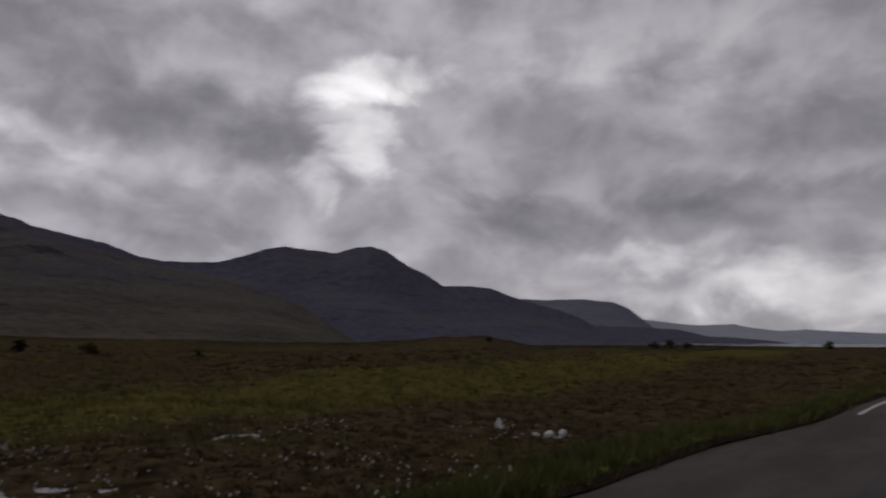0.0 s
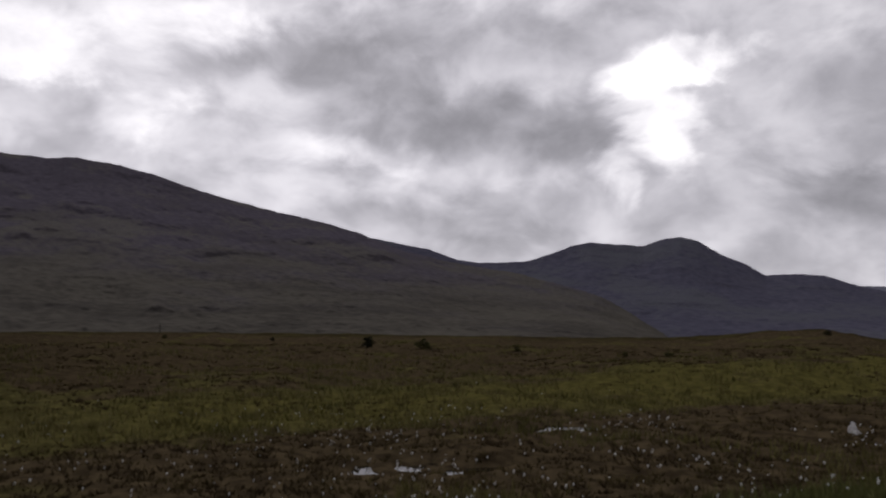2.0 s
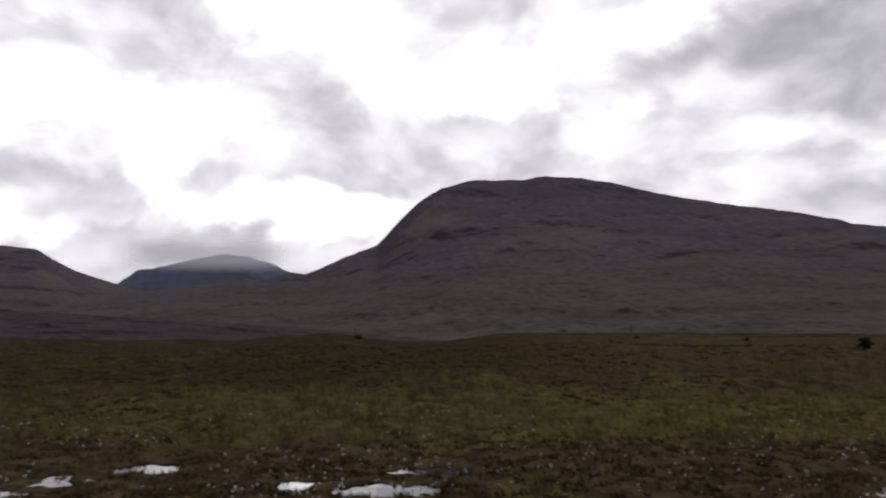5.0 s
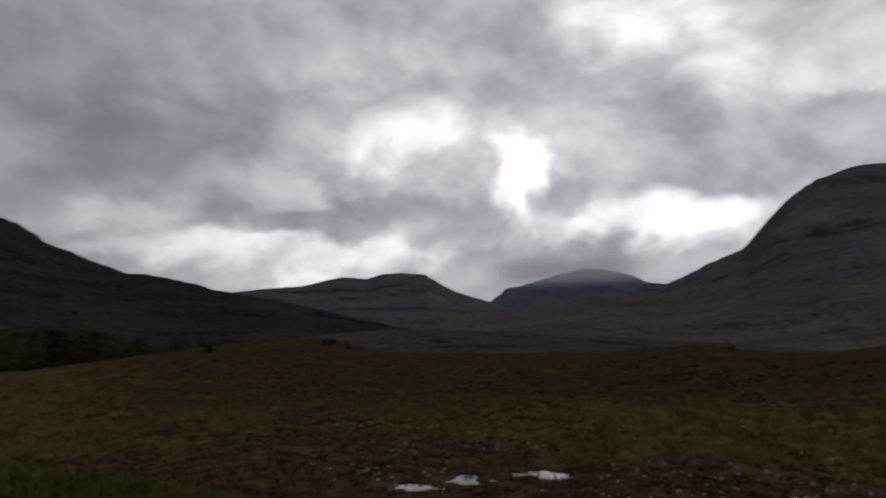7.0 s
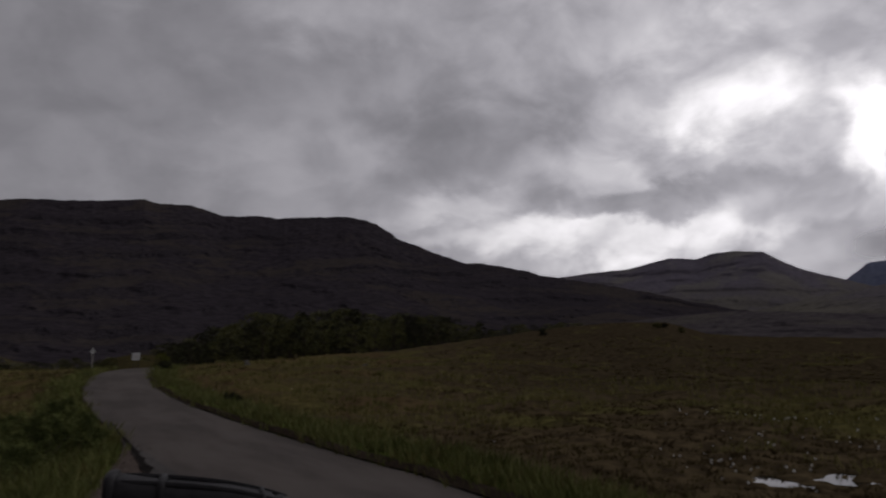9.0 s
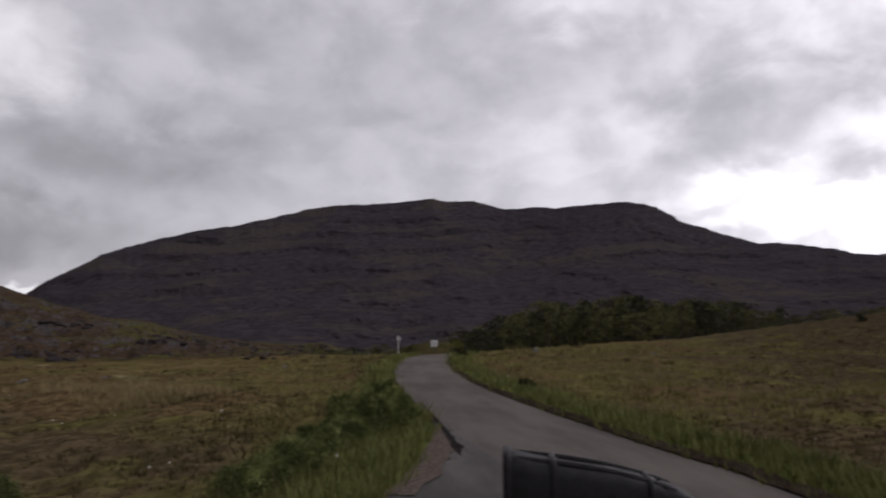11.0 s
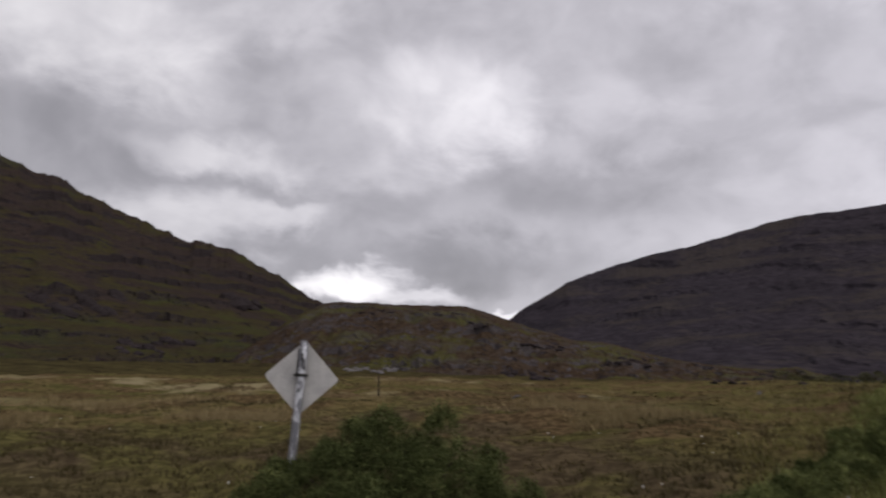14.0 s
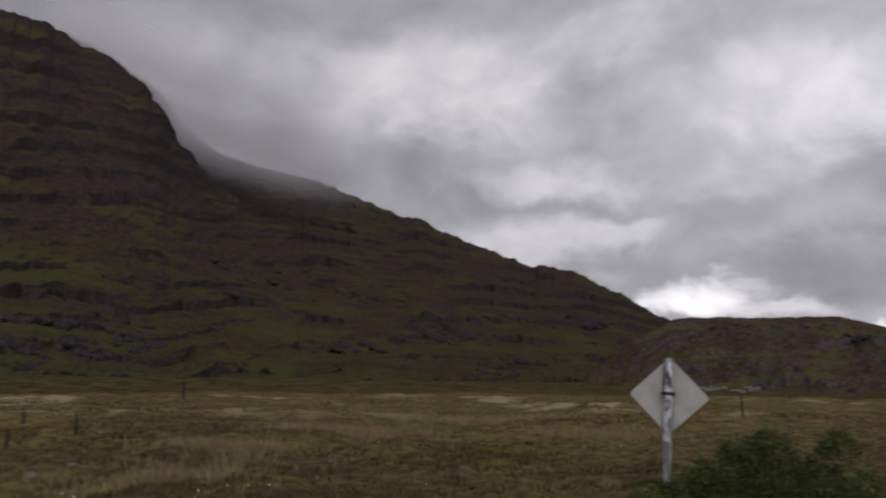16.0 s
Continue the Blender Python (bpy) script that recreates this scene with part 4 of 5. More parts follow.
def turf_face():
    """The bare soil face where the turf stands over the far side of the tarmac."""
    pick = [k for k in range(len(road_far)) if np.hypot(*road_far[k]) < 60]
    p, out = road_far[pick], -toward[pick]
    k = np.arange(len(pick))
    wave = 0.05 * fbm(k * 0.7, k * 0.0, 4)
    cols = []
    for far, up in ((-0.03, 0.03), (0.03, 0.045), (0.08, 0.08), (0.2, 0.08), (0.3, 0.0)):
        q = p + out * (far + wave)[:, None]
        cols.append(np.concatenate([q, (road_height(np.hypot(q[:, 0], q[:, 1])) + up * (1 + 6 * wave))[:, None]], 1))
    me = mesh_from("soil_edge", np.stack(cols, 1).reshape(-1, 3), grid_faces(len(pick), 5), EARTH)
    if me.polygons[0].normal.z < 0:
        me.flip_normals()
    tagged(new("soil_edge", me), "bare dark soil edge where turf meets the tarmac", "road edge", kind="structure")


turf_face()

# ---------------------------------------------------------------- pools in the bog
for k, (px, py, wide, thin, turn, seed) in enumerate(POOLS):
    a = np.linspace(0, 2 * np.pi, 48, endpoint=False)
    u, v = np.cos(a) * (wide + 0.35) * 1.22, np.sin(a) * (thin + 0.3) * 1.22
    c, s = math.cos(radians(turn)), math.sin(radians(turn))
    bm = bmesh.new()
    bm.faces.new([bm.verts.new((px + p * c - q * s, py + p * s + q * c, -0.13 - 0.005 * (k % 4))) for p, q in zip(u, v)])
    tagged(part("bog_pool", bm, WATER), "small shallow pool of peaty water in the bog", "pool", "pools in the bog", "structure")

# ---------------------------------------------------------------- plants


def blades(x, y, tall, spread, count, width, lean_out=0.6):
    """Corners and faces of tufts: each a fan of thin blades."""
    m = len(x)
    z = ground_height(x, y)
    a = rng.random((m, count)) * 2 * np.pi
    rad = rng.random((m, count)) * spread[:, None]
    bx, by = x[:, None] + np.cos(a) * rad, y[:, None] + np.sin(a) * rad
    h = tall[:, None] * (0.55 + 0.6 * rng.random((m, count)))
    out = lean_out * h * rng.random((m, count))
    b = a + rng.normal(0, 0.6, (m, count))
    c = rng.random((m, count)) * np.pi
    w = width[:, None] * (0.7 + 0.6 * rng.random((m, count)))
    zb = np.broadcast_to(z[:, None] - 0.03, bx.shape)
    p0 = np.stack([bx - np.cos(c) * w, by - np.sin(c) * w, zb], -1)
    p1 = np.stack([bx + np.cos(c) * w, by + np.sin(c) * w, zb], -1)
    p2 = np.stack([bx + np.cos(b) * out, by + np.sin(b) * out, zb + h], -1)
    v = np.stack([p0, p1, p2], 2).reshape(-1, 3)
    return v, np.arange(len(v)).reshape(-1, 3)


def scatter(count, r0, r1, az0, az1, bias=1.0):
    """Places spread over a sector, thinning with distance."""
    r = r0 * (r1 / r0) ** (rng.random(count) ** bias)
    a = np.radians(az0 + (az1 - az0) * rng.random(count))
    return -r * np.sin(a), r * np.cos(a)


def pool_near(x, y):
    best = np.full(x.shape, 9.0)
    for px, py, wide, thin, turn, seed in POOLS:
        c, s = math.cos(radians(turn)), math.sin(radians(turn))
        best = np.minimum(best, np.hypot(((x - px) * c + (y - py) * s) / (wide + 0.2), (-(x - px) * s + (y - py) * c) / (thin + 0.2)))
    return best


def tufts(name, mat, label, places, tall, count, width, keep_rule, spread=1.0, lean_out=0.6):
    x, y = places
    inside = paved(x, y)
    bare = np.min([np.hypot(x - cx, y - cy) for cx, cy in corner[1:10]], axis=0)
    ok = (inside < -0.04) & (bare > 0.22) & keep_rule(x, y, inside) & (pool_near(x, y) > 1.05)
    x, y = x[ok], y[ok]
    r = np.hypot(x, y)
    grow = 0.75 + 0.5 * rng.random(len(x))
    t = tall * grow * (1 + 0.012 * r)
    v, f = blades(x, y, t, spread * t * (0.55 + 0.02 * r), count, width * (1 + 0.06 * r) * grow, lean_out)
    ob = new(name, mesh_from(name, v, f, mat))
    return tagged(ob, label, "grass", kind="stuff")


def patches(x, y, low, high, scale=0.3, shift_by=0.0):
    off = -0.8 * x + 0.6 * y + 2.5 * fbm(x * 0.05, y * 0.05, 3)
    belt = smooth(13, 16, off) * smooth(26, 20, off) - 0.8 * smooth(4.8, 7, off) * smooth(14, 12, off)
    belt = belt * smooth(-16, -8, 0.6 * x + 0.8 * y) + 0.95 * smooth(-10, -20, 0.6 * x + 0.8 * y)
    r = np.hypot(x, y)
    heath = smooth(22, 40, r) * smooth(0, -10, x) * smooth(-0.5, -0.25, y / r) * smooth(0.6, 0.3, y / r)
    return smooth(low, high, fbm(x * scale + shift_by, y * scale, 4) - 0.35 * belt + 0.35 * heath) > rng.random(x.shape)


tufts("heather_tufts", HEATH, "dark brown heather and sedge over the bog", scatter(30000, 5.5, 60, -38, 150, 1.15), 0.075, 8, 0.013,
      lambda x, y, i: patches(x, y, -0.25, 0.1), 1.6, 0.9)
tufts("bog_grass", GRASS, "olive green grass of the wet moor", scatter(22000, 5.5, 60, -38, 150, 1.15), 0.16, 8, 0.008,
      lambda x, y, i: patches(x, y, 0.1, -0.15), 1.4)
tufts("pasture_grass", STRAW, "straw-coloured grass of the roadside pasture", scatter(15000, 6, 75, 136, 232, 1.1), 0.12, 8, 0.009,
      lambda x, y, i: patches(x, y, -0.2, 0.12, 0.16, 9.0), 1.8, 1.0)
tufts("pasture_heather", HEATH, "brown heather among the pasture grass", scatter(9000, 6, 60, 136, 232, 1.15), 0.055, 9, 0.014,
      lambda x, y, i: patches(x, y, 0.05, -0.2, 0.16, 9.0), 2.0, 1.1)
tufts("verge_grass", LUSH, "lush green grass along the road verge", scatter(90000, 3.2, 52, -38, 228, 0.9), 0.22, 8, 0.008,
      lambda x, y, i: (i > -0.9 - 0.6 * rng.random(x.shape)) & (i < -0.1) & (rng.random(x.shape) < 0.95), 0.9, 0.8)
tufts("verge_straw", STRAW, "dry seeding grass standing in the verge", scatter(40000, 3.2, 45, -38, 228, 0.9), 0.34, 5, 0.004,
      lambda x, y, i: (i > -2.2) & (i < -0.5) & (rng.random(x.shape) < 0.22), 0.6, 0.35)


def drifts():
    """Places in long drifts across the pasture: bearing, distance, half width in degrees, half depth."""
    xs, ys = [], []
    for az, r, wide, deep in ((220, 17.0, 5.0, 0.9), (214, 21.0, 4.0, 1.0), (205, 27.0, 5.0, 1.3), (187, 29.0, 4.0, 1.4), (157, 26.0, 4.0, 1.2), (162, 33.0, 4.0, 1.6), (196, 38.0, 6.0, 2.0)):
        a = np.radians(az + wide * rng.normal(0, 0.6, 420))
        d = r + deep * rng.normal(0, 0.6, 420) + 1.2 * np.sin(a * 40)
        xs.append(-d * np.sin(a))
        ys.append(d * np.cos(a))
    return np.concatenate(xs), np.concatenate(ys)


tufts("bleached_grass", BLEACHED, "drifts of bleached straw-pale grass in the pasture", drifts(), 0.24, 9, 0.007,
      lambda x, y, i: rng.random(x.shape) < 0.55, 1.3, 0.8)


def cotton_grass():
    """White seed heads on thin stems, in drifts."""
    cx, cy = scatter(84, 8.0, 17, -8, 96)
    n_each = rng.integers(3, 14, 84)
    x = np.repeat(cx, n_each) + rng.normal(0, 0.42, n_each.sum())
    y = np.repeat(cy, n_each) + rng.normal(0, 0.6, n_each.sum())
    sx, sy = scatter(110, 8, 26, -10, 226)
    x, y = np.r_[x, sx], np.r_[y, sy]
    ok = paved(x, y) < -0.6
    x, y = x[ok], y[ok]
    z = ground_height(x, y) + 0.12 + 0.16 * rng.random(len(x))
    size = 0.006 + 0.0075 * rng.random(len(x))
    octa = np.array([(1, 0, 0), (0, 1, 0), (-1, 0, 0), (0, -1, 0), (0.3, 0.2, 2.4), (-0.3, 0.1, -2.3)], float)
    of = np.array([(0, 1, 4), (1, 2, 4), (2, 3, 4), (3, 0, 4), (1, 0, 5), (2, 1, 5), (3, 2, 5), (0, 3, 5)])
    v = np.stack([x, y, z], -1)[:, None] + octa[None] * size[:, None, None] * (0.8 + 0.5 * rng.random((len(x), 6, 1)))
    f = of[None] + 6 * np.arange(len(x))[:, None, None]
    heads = new("cotton_grass", mesh_from("cotton_grass", v.reshape(-1, 3), f.reshape(-1, 3), COTTON))
    tagged(heads, "white cotton-grass heads dotted over the bog", "cotton grass", kind="stuff")
    base = np.stack([x, y, z], -1)
    stem = np.stack([base - (0.003, 0, 0.33), base - (-0.003, 0, 0.33), base], 1).reshape(-1, 3)
    stems = new("cotton_grass_stems", mesh_from("cotton_grass_stems", stem, np.arange(len(stem)).reshape(-1, 3), GRASS))
    tagged(stems, "thin green stems of the cotton grass", "stems", kind="stuff")


cotton_grass()


def leaf_cloud(lobes, count, size, seed, spiky=0.35, slim=0.2):
    """Leaves as small pointed faces over and inside a group of lobes: (x, y, z, radius, squash)."""
    g = np.random.default_rng(seed)
    lob = np.array(lobes, float)
    pick = g.choice(len(lob), count, p=lob[:, 3] ** 1.6 / (lob[:, 3] ** 1.6).sum())
    d = g.normal(0, 1, (count, 3))
    d /= np.linalg.norm(d, axis=1)[:, None]
    d[:, 2] = np.where(d[:, 2] < -0.25, -d[:, 2], d[:, 2])
    # sprays stand out of the surface so that the outline is uneven
    spray = 1 + spiky * (vnoise(d[:, 0] * 3.1 + pick * 5 + 20, d[:, 1] * 3.1 + d[:, 2] * 2.3 + 20) - 0.45) + 0.12 * g.normal(0, 1, count)
    rad = lob[pick, 3] * spray * (0.55 + 0.45 * g.random(count) ** 0.5)
    p = lob[pick, :3] + d * rad[:, None] * np.stack([np.ones(count), np.ones(count), lob[pick, 4]], -1)
    t = d + g.normal(0, 0.7, (count, 3))
    t /= np.linalg.norm(t, axis=1)[:, None]
    w = np.cross(t, g.normal(0, 1, (count, 3)))
    w /= np.linalg.norm(w, axis=1)[:, None]
    s = size * (0.6 + 0.8 * g.random(count))[:, None]
    v = np.stack([p - t * s * 0.5, p + w * s * slim, p + t * s, p - w * s * slim], 1).reshape(-1, 3)
    return v, np.arange(len(v)).reshape(-1, 4)


def stems_mesh(base, tips, r0, r1, sides=5):
    """Tapered bent stems from points near the base to the tips."""
    bm = bmesh.new()
    for tip in tips:
        a, b = Vector(base), Vector(tip)
        mid = a.lerp(b, 0.5) + Vector((0, 0, 0.12 * (b - a).length))
        rings = []
        for k, (q, rr) in enumerate(((a, r0), (mid, (r0 + r1) / 2), (b, r1))):
            ax = (b - a).normalized()
            side = ax.orthogonal().normalized()
            up = ax.cross(side)
            rings.append([bm.verts.new(q + (side * math.cos(t) + up * math.sin(t)) * rr) for t in np.linspace(0, 2 * np.pi, sides, endpoint=False)])
        for p, q in zip(rings, rings[1:]):
            for i in range(sides):
                bm.faces.new((p[i], p[(i + 1) % sides], q[(i + 1) % sides], q[i]))
    return bm


def at_bearing(az, r):
    return -r * math.sin(radians(az)), r * math.cos(radians(az))


def bush(name, lobes, leaves, size, seed, label, group="", mat=GORSE):
    """A bush from lobes given by bearing, distance, top height and radius."""
    placed = []
    for az, r, top, rad in lobes:
        x, y = at_bearing(az, r)
        placed.append((x, y, top - rad * 0.95, rad, 0.95))
    mid = np.array(placed).mean(0)
    x0, y0 = mid[0], mid[1]
    z0 = ground_at(x0, y0)
    root = new(name)
    root.location = (x0, y0, z0)
    tagged(root, label, "bush", group)
    shifted = [(x - x0, y - y0, z - z0, rad, sq) for x, y, z, rad, sq in placed]
    # upright clumps stand out of the bush with dark gaps between them
    gs = np.random.default_rng(seed + 100)
    core = [(x, y, z - 0.1 * rad, rad * 0.74, sq) for x, y, z, rad, sq in shifted]
    clumps = []
    for x, y, z, rad, sq in shifted:
        for _ in range(15):
            d = gs.normal(0, 1, 3)
            d /= np.linalg.norm(d)
            d[2] = abs(d[2]) * 0.95
            k = rad * (0.66 + 0.28 * gs.random())
            size_of = rad * (0.13 + 0.2 * gs.random())
            clumps.append((x + d[0] * k, y + d[1] * k, z + d[2] * k * 0.95, size_of, 1.35))
            clumps.append((x + d[0] * k * 1.08, y + d[1] * k * 1.08, z + d[2] * k * 0.95 + size_of * 0.6, size_of * 0.55, 1.4))
    # lower skirts reach the ground
    skirt = [(x, y, max(0.12, z * 0.35), rad * 0.95, 0.8) for x, y, z, rad, sq in shifted[:len(placed)]]
    v, f = leaf_cloud(core + clumps + skirt, leaves, size, seed, 0.6, 0.13)
    fol = new("foliage", mesh_from("foliage", v, f, mat, True))
    fol.parent = root
    st = part("stems", stems_mesh((0, 0, -0.08), [(x, y, z + rad * 0.4) for x, y, z, rad, sq in shifted[:len(placed)]], 0.035, 0.012), BARK, root)
    return root


bush("gorse_bush", [(174.5, 7.1, 1.36, 0.62), (171.2, 7.0, 1.2, 0.6), (178.4, 7.2, 1.2, 0.55), (181.4, 7.1, 1.02, 0.52), (184.0, 6.9, 0.75, 0.5),
                    (168.6, 6.7, 0.82, 0.5), (166.2, 6.4, 0.6, 0.45), (176.2, 6.5, 0.95, 0.55), (187.0, 6.6, 0.45, 0.4), (163.8, 6.2, 0.35, 0.4)],
     165000, 0.026, 11, "large dark green gorse bush beside the sign post", "gorse bushes by the lay-by")
bush("gorse_bush", [(142.8, 13.2, 0.78, 0.48), (141.0, 13.9, 0.84, 0.5), (139.6, 14.3, 0.55, 0.42), (143.8, 12.4, 0.52, 0.42)],
     52000, 0.031, 12, "dark green gorse bush on the road verge", "gorse bushes by the lay-by")
bush("gorse_bush", [(145.4, 11.4, 0.42, 0.42), (147.4, 10.4, 0.36, 0.4), (149.4, 9.6, 0.25, 0.36), (151.4, 9.0, 0.12, 0.3)],
     46000, 0.031, 13, "low spreading gorse along the verge grass", "gorse bushes by the lay-by")
bush("verge_shrub", [(130.0, 21.6, 0.42, 0.18), (129.5, 21.5, 0.34, 0.15)], 1200, 0.05, 14, "small dark shrub at the road's edge", "", TREE)

bush("verge_shrub", [(135.2, 96, 0.5, 0.8), (134.85, 96.5, 0.1, 0.65)], 1500, 0.16, 15, "small light green bush where the road bends away", "", FRESH)


def hill_tree(names):
    from mathutils.bvhtree import BVHTree
    deps = bpy.context.evaluated_depsgraph_get()
    return [BVHTree.FromObject(bpy.data.objects[k], deps) for k in names]


hills_bvh = hill_tree(("hill_steep", "hill_knoll", "ground"))


def on_land(az, el):
    """The first place of the land that the line at this bearing and height meets."""
    eye = Vector((0, 0, EYE_Z))
    d = Vector((-math.sin(radians(az)) * math.cos(radians(el)), math.cos(radians(az)) * math.cos(radians(el)), math.sin(radians(el))))
    hits = [h for h in (t.ray_cast(eye, d) for t in hills_bvh) if h[0] is not None]
    return min(hits, key=lambda h: h[3])[0] if hits else None


# bearing, height of the foot over the eye and size, in degrees
SHRUBS = ((25.8, -1.1, 0.95), (30.0, -0.95, 0.95), (7.1, -1.65, 0.5), (10.3, -1.65, 0.45), (-16.2, -0.55, 0.6), (-17.4, -0.5, 0.7), (-18.6, -0.5, 0.5), (-27.9, -0.5, 0.65),
          (-3.6, -0.1, 0.45), (95.9, 0.4, 0.5), (97.6, 0.8, 0.5), (97.0, 0.8, 0.45), (134.7, -2.1, 0.9), (18.5, -1.3, 0.5), (66.8, -0.1, 0.4), (45.2, -0.2, 0.35), (106.2, 0.3, 0.6), (37.5, -0.4, 0.35))


def shrub(seed):
    root = new("moor_shrub")
    g = np.random.default_rng(seed)
    lobes = [(g.normal(0, 0.25), g.normal(0, 0.25), 0.1 + 0.75 * k / 8, 0.3 + 0.12 * g.random() - 0.02 * k, 0.95) for k in range(9)]
    v, f = leaf_cloud(lobes, 2600, 0.085, seed)
    fol = new("foliage", mesh_from("foliage", v, f, TREE, True))
    fol.parent = root
    part("stems", stems_mesh((0, 0, -0.25), [(x, y, z) for x, y, z, _, _ in lobes], 0.04, 0.015, 4), BARK, root)
    return tagged(root, "small dark shrub standing alone on the moor", "shrub", "shrubs on the moor")


shrub_first = [shrub(21), shrub(22)]
for k, (az, r, tall) in enumerate(SHRUBS):
    spot_on = on_land(az, r) or Vector((*at_bearing(az, 80), ground_at(*at_bearing(az, 80))))
    x, y = spot_on.x, spot_on.y
    ob = shrub_first[k] if k < 2 else copy_thing(shrub_first[k % 2], Matrix())
    ob.matrix_basis = pose(x, y, spot_on.z - 0.06, 0, 0, 77 * k) @ Matrix.Scale(math.hypot(x, y) * math.tan(radians(tall)) / 1.15, 4)


def tree(seed, conifer=False):
    """A tree one unit tall: a tapered trunk with limbs, and a crown of leaf clumps with gaps."""
    g = np.random.default_rng(seed)
    root = new("woodland_tree")
    lobes, tips = [], []
    count = 15
    for k in range(count):
        h = 0.3 + 0.62 * (k + g.random()) / count
        reach = (0.3 * (1.05 - h) + 0.04 if conifer else 0.3 * math.sin(math.pi * min(1.0, (h - 0.12) / 0.92)) + 0.03) * (0.6 + 0.6 * g.random())
        a = k * 2.4 + g.normal(0, 0.3)
        x, y = math.cos(a) * reach, math.sin(a) * reach
        lobes.append((x, y, h, (0.08 if conifer else 0.125) * (0.7 + 0.6 * g.random()), 0.8))
        tips.append((x * 0.9, y * 0.9, h))
    lobes.append((0, 0, 0.93, 0.08, 1.0))
    v, f = leaf_cloud(lobes, 2600, 0.028, seed, 0.6)
    crown = new("crown", mesh_from("crown", v, f, TREE, True))
    crown.parent = root
    bm = bmesh.new()
    rings = []
    for h, rr in ((-0.08, 0.034), (0.05, 0.024), (0.35, 0.019), (0.65, 0.012), (0.92, 0.004)):
        ox, oy = 0.02 * math.sin(5 * h + seed), 0.02 * math.cos(4 * h + seed)
        rings.append([bm.verts.new((ox + rr * math.cos(t), oy + rr * math.sin(t), h)) for t in np.linspace(0, 2 * np.pi, 7, endpoint=False)])
    for p, q in zip(rings, rings[1:]):
        for i in range(7):
            bm.faces.new((p[i], p[(i + 1) % 7], q[(i + 1) % 7], q[i]))
    for x, y, h in tips:
        limb = stems_mesh((0, 0, h - 0.12), [(x, y, h)], 0.008, 0.003, 4)
        me = bpy.data.meshes.new("limb")
        limb.to_mesh(me)
        limb.free()
        bm.from_mesh(me)
        bpy.data.meshes.remove(me)
    part("trunk", bm, BARK, root)
    return tagged(root, "dark leafy tree in a small roadside wood", "tree", "trees of the wood")


WOOD_TOP = np.array([(100, 0.4), (106.5, 0.95), (109.7, 0.95), (113.8, 1.65), (117.7, 2.17), (121.2, 2.46), (123.9, 2.05), (128.4, 2.13), (130.6, 1.3), (133.8, 0.4), (135.4, -0.5)])
first = [tree(31), tree(32), tree(33, True), tree(34)]
used = [False] * 4
g = np.random.default_rng(5)
spots = []
for row, (r0, drop) in enumerate(((118, 0.75), (136, 0.45), (156, 0.15), (178, 0.0))):
    for az in np.arange(104.5 + 0.4 * row, 135.0, 1.25):
        a, r = az + g.normal(0, 0.25), r0 + g.normal(0, 5)
        top = np.interp(a, WOOD_TOP[:, 0], WOOD_TOP[:, 1]) - drop * g.random() - 1.3 * g.random() ** 1.8 + 0.25
        spots.append((a, r, top))
for az in np.arange(138.5, 147, 0.8):
    spots.append((az + g.normal(0, 0.2), 126 + g.normal(0, 4), -0.95 - 0.5 * g.random()))
for az in np.arange(96.5, 108, 1.6):
    spots.append((az + g.normal(0, 0.4), 150 + g.normal(0, 6), np.interp(az, (96, 104, 108), (1.15, 1.2, 1.05)) + 0.15 * g.normal()))
for k, (az, r, top) in enumerate(spots):
    x, y = at_bearing(az, r)
    z = ground_at(x, y)
    tall = max(1.5, EYE_Z + r * math.tan(radians(top)) - z)
    j = k % 4
    ob = first[j] if not used[j] else copy_thing(first[j], Matrix())
    used[j] = True
    wide = max(tall, 5.0) * (0.8 + 0.6 * g.random())
    ob.matrix_basis = pose(x, y, z, 0, 0, 360 * g.random()) @ Matrix.Diagonal((wide, wide, tall, 1))

# ---------------------------------------------------------------- rocks


def rock_mesh(seed, mat, detail=2):
    bm = bmesh.new()
    bmesh.ops.create_icosphere(bm, subdivisions=detail, radius=1.0)
    for v in bm.verts:
        c = v.co.copy()
        k = 0.32 * noise.noise(c * 1.1 + Vector((seed, 0, 0))) + 0.2 * noise.noise(c * 2.7 + Vector((0, seed, 0))) + 0.1 * noise.noise(c * 6 + Vector((0, 0, seed)))
        v.co = c * (1 + k)
        v.co.x = round(v.co.x * 4.0) / 4.0 * 0.45 + v.co.x * 0.55
        v.co.z = round(v.co.z * 3.0) / 3.0 * 0.45 + v.co.z * 0.55
    me = bpy.data.meshes.new("rock")
    bm.to_mesh(me)
    bm.free()
    me.materials.append(mat)
    return me


rocks = [rock_mesh(3.1 * k, ROCK) for k in range(5)]
slabs = [rock_mesh(2.7 * k + 50, SLAB) for k in range(4)]


